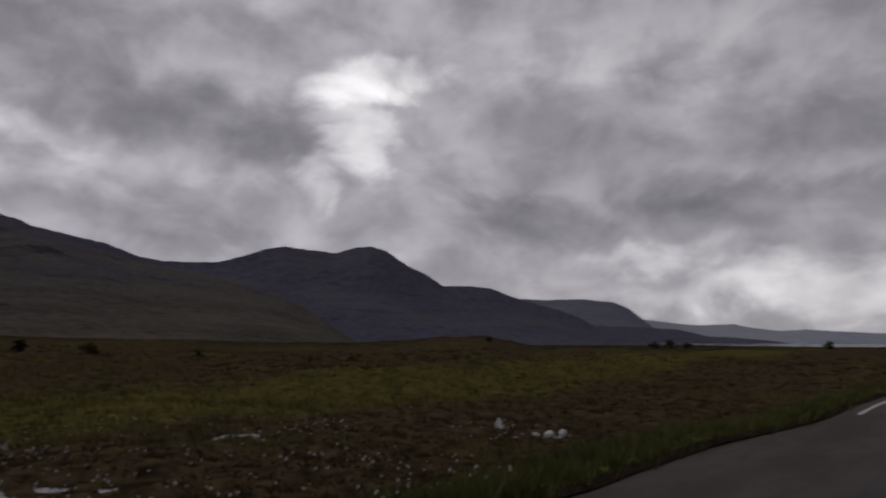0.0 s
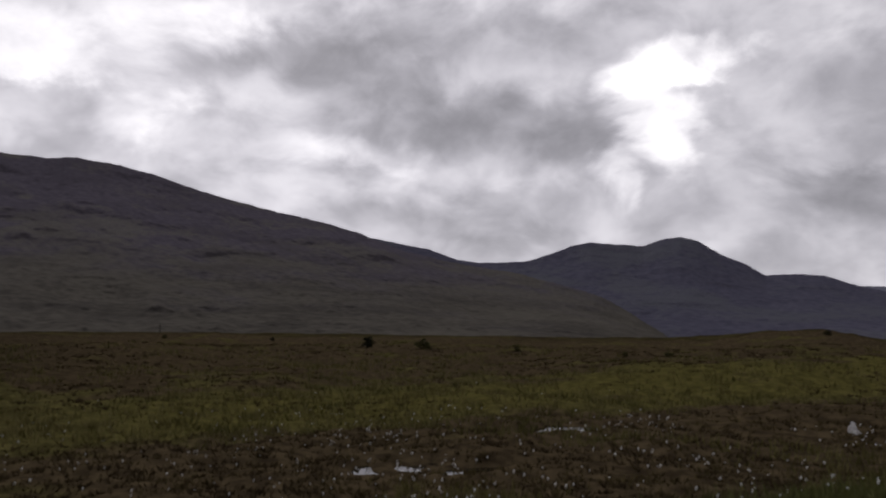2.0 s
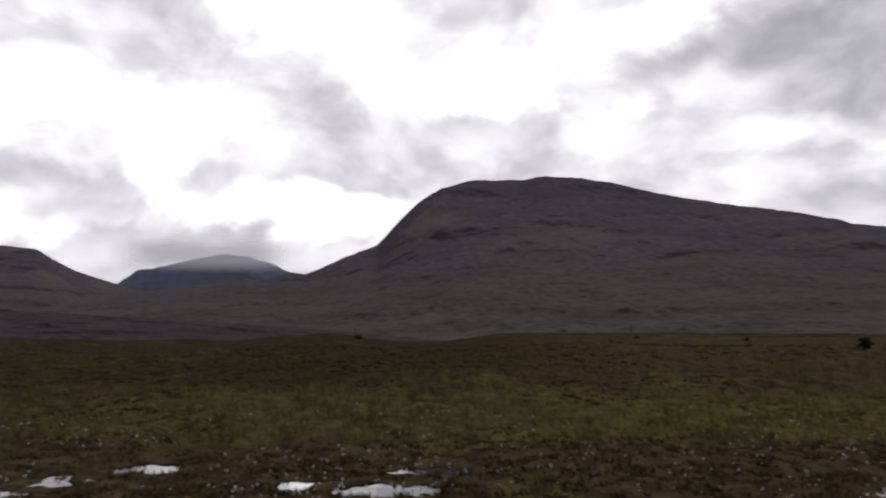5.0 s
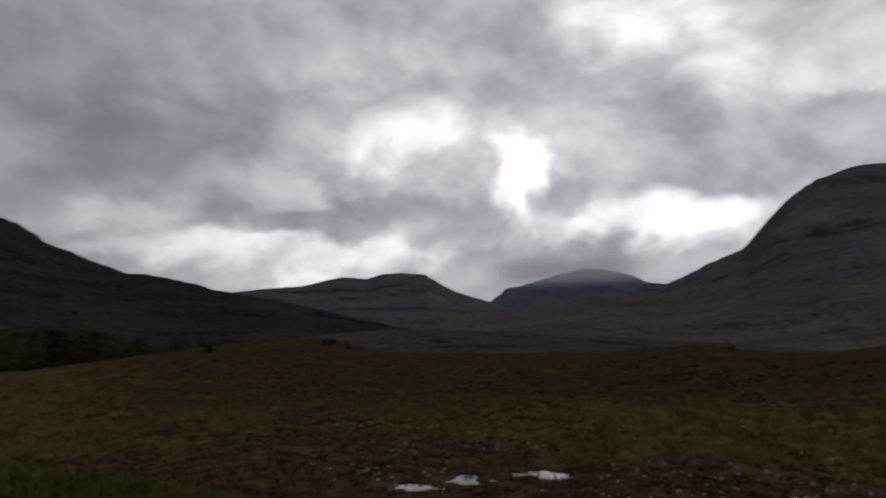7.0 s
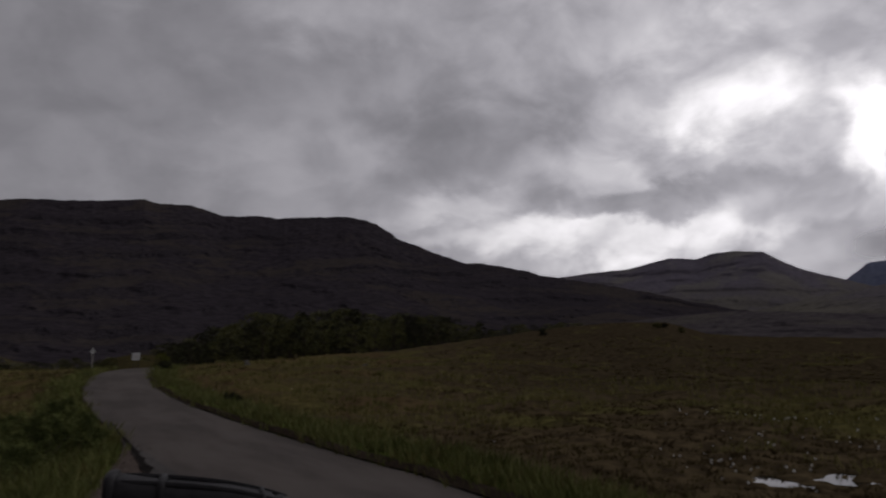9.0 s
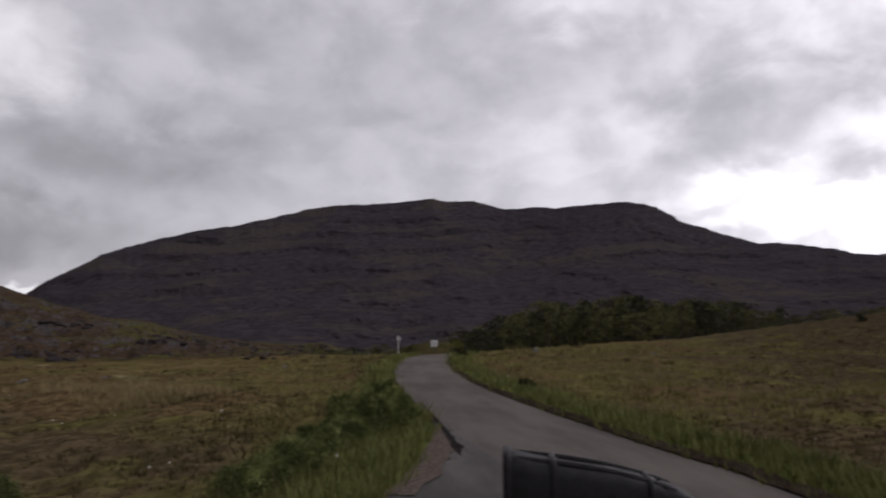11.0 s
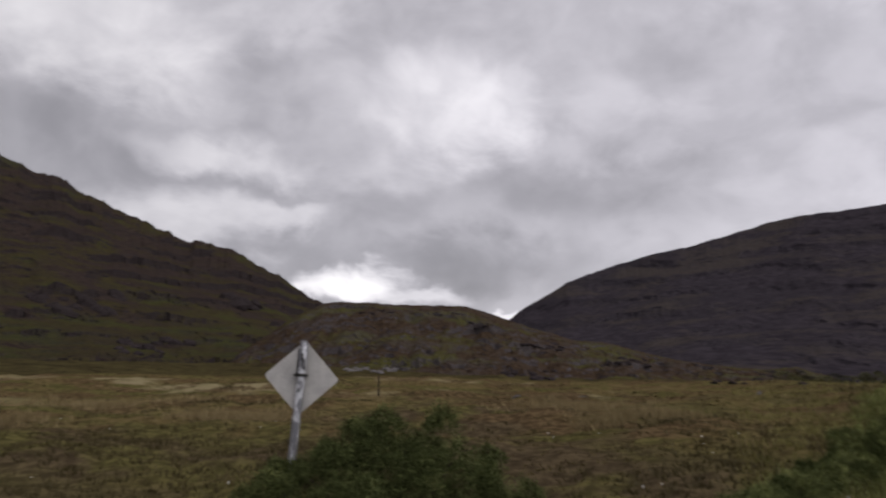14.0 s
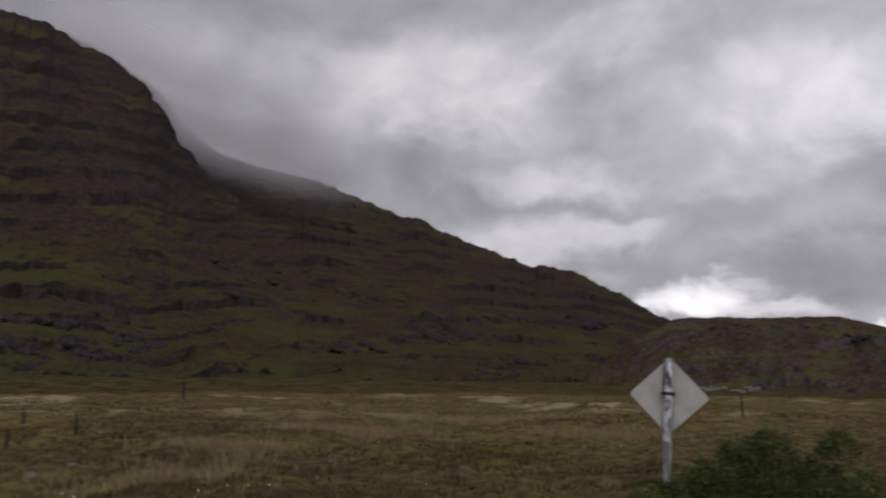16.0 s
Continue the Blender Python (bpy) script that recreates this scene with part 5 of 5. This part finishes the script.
def outcrop(az0, az1, el0, el1, count, size, meshes, label, squash=0.75, group="rock outcrops on the hillsides"):
    """Bare rocks breaking out of a slope: size in degrees of view."""
    g = np.random.default_rng(int(az0 * 10) % 1000)
    root = None
    for k in range(count):
        az = az0 + (az1 - az0) * (k + g.random()) / count
        place = on_land(az, el0 + (el1 - el0) * g.random())
        if place is None:
            continue
        r = math.hypot(place.x, place.y)
        s = r * math.tan(radians(size)) * (0.55 + 0.8 * g.random())
        if root is None:
            root = new("rock_outcrop")
            root.location = place
            tagged(root, label, "rocks", group)
        ob = new("rock", meshes[k % len(meshes)])
        ob.parent = root
        ob.matrix_basis = Matrix.Translation(place - root.location) @ pose(0, 0, 0, 12 * g.normal(), 12 * g.normal(), az + 20 * g.normal()) @ Matrix.Diagonal((s * 1.5, s, s * squash, 1))


outcrop(220.2, 232.0, 0.8, 4.4, 30, 0.55, rocks, "broken grey crag at the foot of the steep hillside", 0.9)
outcrop(203.6, 207.2, 1.8, 2.8, 9, 0.4, rocks, "dark rock outcrop in rough hillside turf")
outcrop(196.0, 201.5, 3.0, 4.3, 13, 0.42, rocks, "low dark cliff in the hillside turf", 1.1)
outcrop(190.5, 196.0, 0.1, 1.4, 13, 0.42, rocks, "grey rocks low on the steep hillside", 0.9)
outcrop(185.8, 188.4, 3.4, 4.4, 7, 0.45, rocks, "dark crag on the hill's shoulder", 1.0)
outcrop(175.4, 179.2, -1.3, -0.85, 14, 0.22, slabs, "pale bare rock slabs at the knoll's foot", 0.7)
outcrop(167.6, 169.4, 2.2, 2.7, 7, 0.16, rocks, "small dark crag under the knoll's brow", 0.8)
outcrop(162.0, 165.8, 0.5, 0.95, 12, 0.22, rocks, "grey-brown slabs across the knoll's side", 0.45)
outcrop(162.6, 167.2, -1.8, -1.1, 14, 0.3, rocks, "low dark crag at the knoll's foot", 0.8)
outcrop(155.8, 159.4, -0.8, -0.2, 11, 0.26, rocks, "broken rocks at the end of the knoll", 0.75)
outcrop(175.4, 178.8, 3.3, 3.7, 8, 0.18, rocks, "bare grey rock along the knoll's top", 0.4)
outcrop(145.0, 152.0, -2.0, -1.4, 9, 0.24, rocks, "scattered rocks on the low mounds", 0.5)
outcrop(170.6, 172.4, 3.2, 3.7, 3, 0.2, rocks, "small grey rocks showing on the knoll's back", 0.4)
outcrop(208.0, 218.0, 6.0, 9.0, 10, 0.4, rocks, "scattered rocks high on the green slope", 0.7)

for k, (az, el, size) in enumerate(((224.5, -6.3, 0.1), (222.8, -6.8, 0.13), (214.3, -6.1, 0.09), (227.0, -6.6, 0.13), (160.6, -2.9, 0.35), (161.8, -4.1, 0.2), (163.0, -4.2, 0.16),
                                    (166.0, -3.0, 0.2), (148.5, -3.1, 0.22), (120.0, -3.2, 0.2), (209.5, -7.0, 0.09), (129.0, -2.8, 0.25))):
    r = min(60.0, (EYE_Z + 0.35) / math.tan(radians(-el)))
    x, y = at_bearing(az, r)
    ob = new("stone", slabs[k % 4])
    ob.matrix_world = pose(x, y, ground_at(x, y), 9 * k, 5 * k, 50 * k) @ Matrix.Diagonal((size * 1.5, size, size * 0.42, 1))
    tagged(ob, "pale weathered stone lying in the grass", "stone", "stones in the pasture")

QUARTZ = material("white_quartz", plain_look((0.5, 0.49, 0.48), (0.8, 0.79, 0.78), 3.0, 0.4))
quartz = [rock_mesh(5.3 * k + 80, QUARTZ) for k in range(2)]
for k, (x, y, wide, deep, tall) in enumerate(((1.24, 16.6, 0.13, 0.1, 0.22), (1.31, 16.55, 0.16, 0.1, 0.08), (1.87, 15.1, 0.14, 0.1, 0.07), (2.12, 14.9, 0.2, 0.12, 0.13), (2.4, 15.0, 0.2, 0.13, 0.16))):
    ob = new("stone", quartz[k % 2])
    ob.matrix_world = pose(x, y, ground_at(x, y) + 0.25 * tall, 4 * k, 3 * k, 70 * k) @ Matrix.Diagonal((0.6 * wide, 0.6 * deep, 0.75 * tall, 1))
    tagged(ob, "white quartz stone lying in the wet bog", "stone", "white stones in the bog")

# ---------------------------------------------------------------- signs and posts


def cylinder(r0, r1, h, sides=16, wobble=0.0, seed=0.0):
    bm = bmesh.new()
    rings = []
    for k in range(9):
        t = k / 8
        rr = r0 + (r1 - r0) * t
        rings.append([bm.verts.new(((rr + wobble * noise.noise(Vector((math.cos(a), math.sin(a), 4 * t + seed)))) * math.cos(a),
                                    (rr + wobble * noise.noise(Vector((math.cos(a), math.sin(a), 4 * t + seed)))) * math.sin(a), h * t))
                      for a in np.linspace(0, 2 * np.pi, sides, endpoint=False)])
    for p, q in zip(rings, rings[1:]):
        for i in range(sides):
            bm.faces.new((p[i], p[(i + 1) % sides], q[(i + 1) % sides], q[i]))
    bm.faces.new(rings[-1])
    bm.faces.new(rings[0][::-1])
    return bm


def plate_mesh(half, thick, round_off=0.03, diamond=True):
    """A thin plate with rounded corners that stands upright and faces along y."""
    bm = bmesh.new()
    pts = []
    for k in range(4):
        cx, cz = [(1, 1), (-1, 1), (-1, -1), (1, -1)][k]
        for a in np.linspace(0, math.pi / 2, 5):
            b = a + k * math.pi / 2
            pts.append((cx * (half - round_off) + math.cos(b) * round_off, cz * (half - round_off) + math.sin(b) * round_off))
    if diamond:
        c = math.sqrt(0.5)
        pts = [((x - z) * c, (x + z) * c) for x, z in pts]
    front = [bm.verts.new((x, -thick / 2, z)) for x, z in pts]
    rear = [bm.verts.new((x, thick / 2, z)) for x, z in pts]
    bm.faces.new(front)
    bm.faces.new(rear[::-1])
    for i in range(len(pts)):
        j = (i + 1) % len(pts)
        bm.faces.new((front[j], front[i], rear[i], rear[j]))
    return bm


def passing_place_sign():
    x, y = 0.333, -7.63
    z = ground_at(x, y)
    root = new("passing_place_sign")
    root.matrix_world = pose(x + 0.1, y, z, 0, 0, 2) @ pose(0, 0, 0, 0, -4.6, 0)
    tagged(root, "leaning diamond road sign seen from behind on a flaking white post", "road sign", "passing place signs")
    top = 1.955 - z
    post = part("post", cylinder(0.041, 0.038, top, 18, 0.004, 2.0), POSTPAINT, root, "white post with flaking paint")
    mid = 1.615 - z
    plate = part("plate", plate_mesh(0.258, 0.006), PLATE, root, "grey back of a diamond plate", False)
    plate.location = (-0.01, -0.046, mid)
    band = part("clamp", cylinder(0.049, 0.049, 0.03, 18), IRON, root, "rusted clamp band")
    band.location = (0, 0, mid + 0.01)
    for s in (-1, 1):
        ear = part("clamp_bolt", cylinder(0.012, 0.012, 0.09, 8), IRON, root)
        ear.matrix_basis = pose(s * 0.058, -0.046, mid + 0.025, -90, 0, 0)
    spine = part("stiffener", plate_mesh(0.02, 0.012, 0.004, False), IRON, root)
    spine.matrix_basis = Matrix.Translation((0.03, -0.044, mid + 0.16)) @ Matrix.Diagonal((1, 1, 6.0, 1))
    for dx, up, tall in ((-0.014, 0.13, 0.05), (0.008, 0.2, 0.035), (0.01, -0.12, 0.02)):
        scar = part("bare_patch", plate_mesh(0.011, 0.004, 0.004, False), IRON, root, "dark patch where paint is gone")
        scar.matrix_basis = Matrix.Translation((dx, 0.0395, mid + up)) @ Matrix.Diagonal((1, 1, tall / 0.011, 1))
    cap = part("post_cap", cylinder(0.038, 0.022, 0.02, 18), POSTPAINT, root)
    cap.location = (0, 0, top)
    return root


passing_place_sign()


def far_sign():
    x, y = at_bearing(139.73, 84)
    z = ground_at(x, y)
    root = new("passing_place_sign")
    root.matrix_world = pose(x, y, z - 0.1, 0, 0, 139.7)
    tagged(root, "distant white diamond sign on a thin pale post", "road sign", "passing place signs")
    top = EYE_Z - 84 * math.tan(radians(0.3)) - z + 0.1
    part("post", cylinder(0.05, 0.045, top, 10), PLATE, root)
    plate = part("plate", plate_mesh(0.2, 0.01), WHITE, root, "white diamond face", False)
    plate.location = (0, -0.06, top - 0.42)
    face = part("symbol", plate_mesh(0.05, 0.004, 0.02, False), IRON, root)
    face.location = (0, -0.068, top - 0.42)


far_sign()


def white_sign():
    x, y = at_bearing(136.9, 100)
    z = ground_at(x, y)
    root = new("square_sign")
    root.matrix_world = pose(x, y, z - 0.1, 0, 0, 137)
    tagged(root, "distant square white sign on two short posts", "road sign")
    low, high = EYE_Z - 100 * math.tan(radians(1.36)) - z + 0.1, EYE_Z - 100 * math.tan(radians(0.62)) - z + 0.1
    for s in (-0.25, 0.25):
        leg = part("leg", cylinder(0.04, 0.04, max(0.3, high), 8), IRON, root)
        leg.location = (s, 0.05, 0)
    half = (high - low) / 2 * 0.72
    face = part("face", plate_mesh(half, 0.02, 0.05, False), WHITE, root, "white square face", False)
    face.location = (0, 0, (low + high) / 2)
    panel = part("panel", plate_mesh(half * 0.5, 0.008, 0.03, False), PLATE, root, "grey lettering field", False)
    panel.location = (0, -0.016, (low + high) / 2 - 0.08)


white_sign()


def post_thing(name, az, r, tall, radius, lean, label):
    x, y = at_bearing(az, r)
    z = ground_at(x, y)
    ob = part(name, cylinder(radius, radius * 0.8, tall + 0.15, 8, radius * 0.2, az), WOOD)
    ob.matrix_world = pose(x, y, z - 0.15, lean, lean * 0.6, 0)
    return tagged(ob, label, "post", "old posts in the pasture")


for az, r, tall, radius, lean in ((218.0, 58, 1.4, 0.085, 1), (228.0, 40, 0.6, 0.07, 3), (224.7, 29.5, 0.62, 0.06, -3), (228.7, 27, 0.6, 0.06, 5), (176.6, 46, 1.3, 0.055, 1)):
    post_thing("fence_post", az, r, tall, radius, lean, "weathered grey-brown wooden post in the pasture")
for az in (45.6, 67.0):
    post_thing("fence_post", az, 98, 1.2, 0.06, 2, "thin dark post on the moor's skyline")


def loft(sections, sides=20, power=0.4):
    """A closed skin over rounded-box sections: (along, half width, bottom, top)."""
    bm = bmesh.new()
    rings = []
    for s, w, lo, hi in sections:
        ring = []
        for a in np.linspace(0, 2 * np.pi, sides, endpoint=False):
            c, q = math.cos(a), math.sin(a)
            px = math.copysign(abs(c) ** power, c) * w
            pz = (lo + hi) / 2 + math.copysign(abs(q) ** power, q) * (hi - lo) / 2
            ring.append(bm.verts.new((s, px, pz)))
        rings.append(ring)
    for p, q in zip(rings, rings[1:]):
        for i in range(sides):
            bm.faces.new((p[i], p[(i + 1) % sides], q[(i + 1) % sides], q[i]))
    bm.faces.new(rings[0][::-1])
    bm.faces.new(rings[-1])
    bmesh.ops.recalc_face_normals(bm, faces=bm.faces)
    return bm


def vehicle_mirror():
    """A black plastic mirror housing, blunt at one end, tapering to the other, on an added stalk."""
    a, b = Vector((-1.258, -1.154)), Vector((-1.482, -0.895))
    run = (b - a).length
    turn = math.degrees(math.atan2(b.y - a.y, b.x - a.x))
    root = new("vehicle_mirror")
    root.matrix_world = pose(a.x, a.y, 0, 0, 0, turn)
    tagged(root, "black plastic vehicle mirror housing on an added, unseen stalk", "mirror")
    top = lambda s: 1.585 - 0.03 * s / run - 0.05 * (s / run) ** 3
    body = [(s * run, w, 1.44 + 0.03 * s, top(s * run) - d) for s, w, d in
            ((0.0, 0.03, 0.03), (0.006, 0.044, 0.006), (0.03, 0.05, 0.0), (0.12, 0.05, 0.004), (0.3, 0.05, 0.008), (0.55, 0.049, 0.006), (0.76, 0.046, 0.004), (0.78, 0.044, 0.009), (0.8, 0.045, 0.004), (0.9, 0.038, 0.004), (0.97, 0.026, 0.012), (1.0, 0.01, 0.03))]
    part("housing", loft(body), BLACK, root)
    for s0, s1 in ((0.22, 0.26), (0.7, 0.73)):
        ring = [(s * run, 0.052 + e, 1.45, top(s * run) + e) for s, e in ((s0, -0.006), (s0 + 0.006, 0.0005), (s1 - 0.006, 0.0005), (s1, -0.006))]
        part("collar", loft(ring), BLACK, root)
    for side in (-0.033, 0.033):
        rail = part("rail", loft([(s * run, 0.003, top(s * run) - 0.014, top(s * run) - 0.002) for s in np.linspace(0.06, 0.84, 25)], 8, 0.8), BLACK, root)
        rail.location = (0, side, 0)
    edge = part("end_rim", loft([(-0.004, 0.05, 1.436, 1.588), (0.004, 0.053, 1.434, 1.59), (0.012, 0.05, 1.436, 1.588)]), BLACK, root)
    # stalk and foot are unseen, added to carry the housing
    stalk = part("stalk", cylinder(0.016, 0.012, 1.48, 10), IRON, root, "unseen stalk added under the housing")
    stalk.location = (run * 0.4, 0, -0.01)
    foot = part("foot", cylinder(0.11, 0.08, 0.04, 18), IRON, root)
    foot.location = (run * 0.4, 0, -0.01)


vehicle_mirror()

# ---------------------------------------------------------------- low cloud on the tops


def cloud_look(dense, grain, seed, white, lit):
    """Soft white vapour, thick in the middle of the sheet and frayed towards its rim."""
    mat = bpy.data.materials.new("low_cloud")
    mat.use_nodes = True
    m = Nodes(mat.node_tree)
    u, v, w = m.xyz(m.add("ShaderNodeUVMap").outputs[0])
    rim = m.math("MULTIPLY", m.math("MULTIPLY", m.ramp(u, 0.0, 0.3), m.ramp(u, 1.0, 0.7)), m.math("MULTIPLY", m.ramp(v, 0.0, 0.34), m.ramp(v, 1.0, 0.5)))
    puff = m.noise(m.join(m.math("MULTIPLY", u, 2.4), m.math("MULTIPLY", v, 1.8), seed), grain, 2.0, 0.45).outputs[0]
    alpha = m.math("MULTIPLY", m.math("MULTIPLY", rim, dense), m.ramp(puff, 0.0, 0.42))
    body = m.add("ShaderNodeBsdfDiffuse")
    body.inputs[0].default_value = (*white, 1)
    through_it = m.add("ShaderNodeBsdfTranslucent")
    through_it.inputs[0].default_value = (*white, 1)
    half = m.add("ShaderNodeMixShader")
    half.inputs[0].default_value = lit
    m.put(half.inputs[1], body.outputs[0])
    m.put(half.inputs[2], through_it.outputs[0])
    clear = m.add("ShaderNodeBsdfTransparent")
    both_of = m.add("ShaderNodeMixShader")
    m.put(both_of.inputs[0], alpha)
    m.put(both_of.inputs[1], clear.outputs[0])
    m.put(both_of.inputs[2], half.outputs[0])
    m.put(m.add("ShaderNodeOutputMaterial").inputs[0], both_of.outputs[0])
    return mat


def cloud_bank(az0, az1, low, high, r, dense, seed, label, white=(0.6, 0.59, 0.62), lit=0.5, slant=0.0):
    """A bulging bank of vapour along a ridge: low and high give its edges at both ends, in degrees."""
    cols, rows = 40, 14
    u, v = np.meshgrid(np.linspace(0, 1, cols), np.linspace(0, 1, rows))
    az = az0 + (az1 - az0) * u
    lo, hi = low[0] + (low[1] - low[0]) * u, high[0] + (high[1] - high[0]) * u
    el = lo + (hi - lo) * v
    rad = r * (1 - 0.03 * np.sin(np.pi * v) + slant * (v - 0.3))
    a = np.radians(az)
    verts = np.stack([-rad * np.sin(a), rad * np.cos(a), EYE_Z + rad * np.tan(np.radians(el))], -1).reshape(-1, 3)
    me = mesh_from("low_cloud", verts, grid_faces(rows, cols), cloud_look(dense, 1.6, seed, white, lit))
    layer = me.uv_layers.new(name="sheet")
    idx = np.empty(len(me.loops), np.int32)
    me.loops.foreach_get("vertex_index", idx)
    layer.data.foreach_set("uv", np.stack([u.ravel()[idx], v.ravel()[idx]], -1).astype(np.float32).ravel())
    ob = new("low_cloud", me)
    return tagged(ob, label, "cloud", "low clouds on the tops", "structure")


cloud_bank(202.5, 234.0, (12.0, 17.2), (21.0, 33.0), 815, 0.93, 1.0, "low grey cloud lying on the mountain ridge")
cloud_bank(70.5, 86.0, (4.9, 4.7), (8.2, 8.0), 3800, 0.65, 9.0, "low pale cloud over the far blue top", (0.9, 0.89, 0.92), 0.3, 0.3)
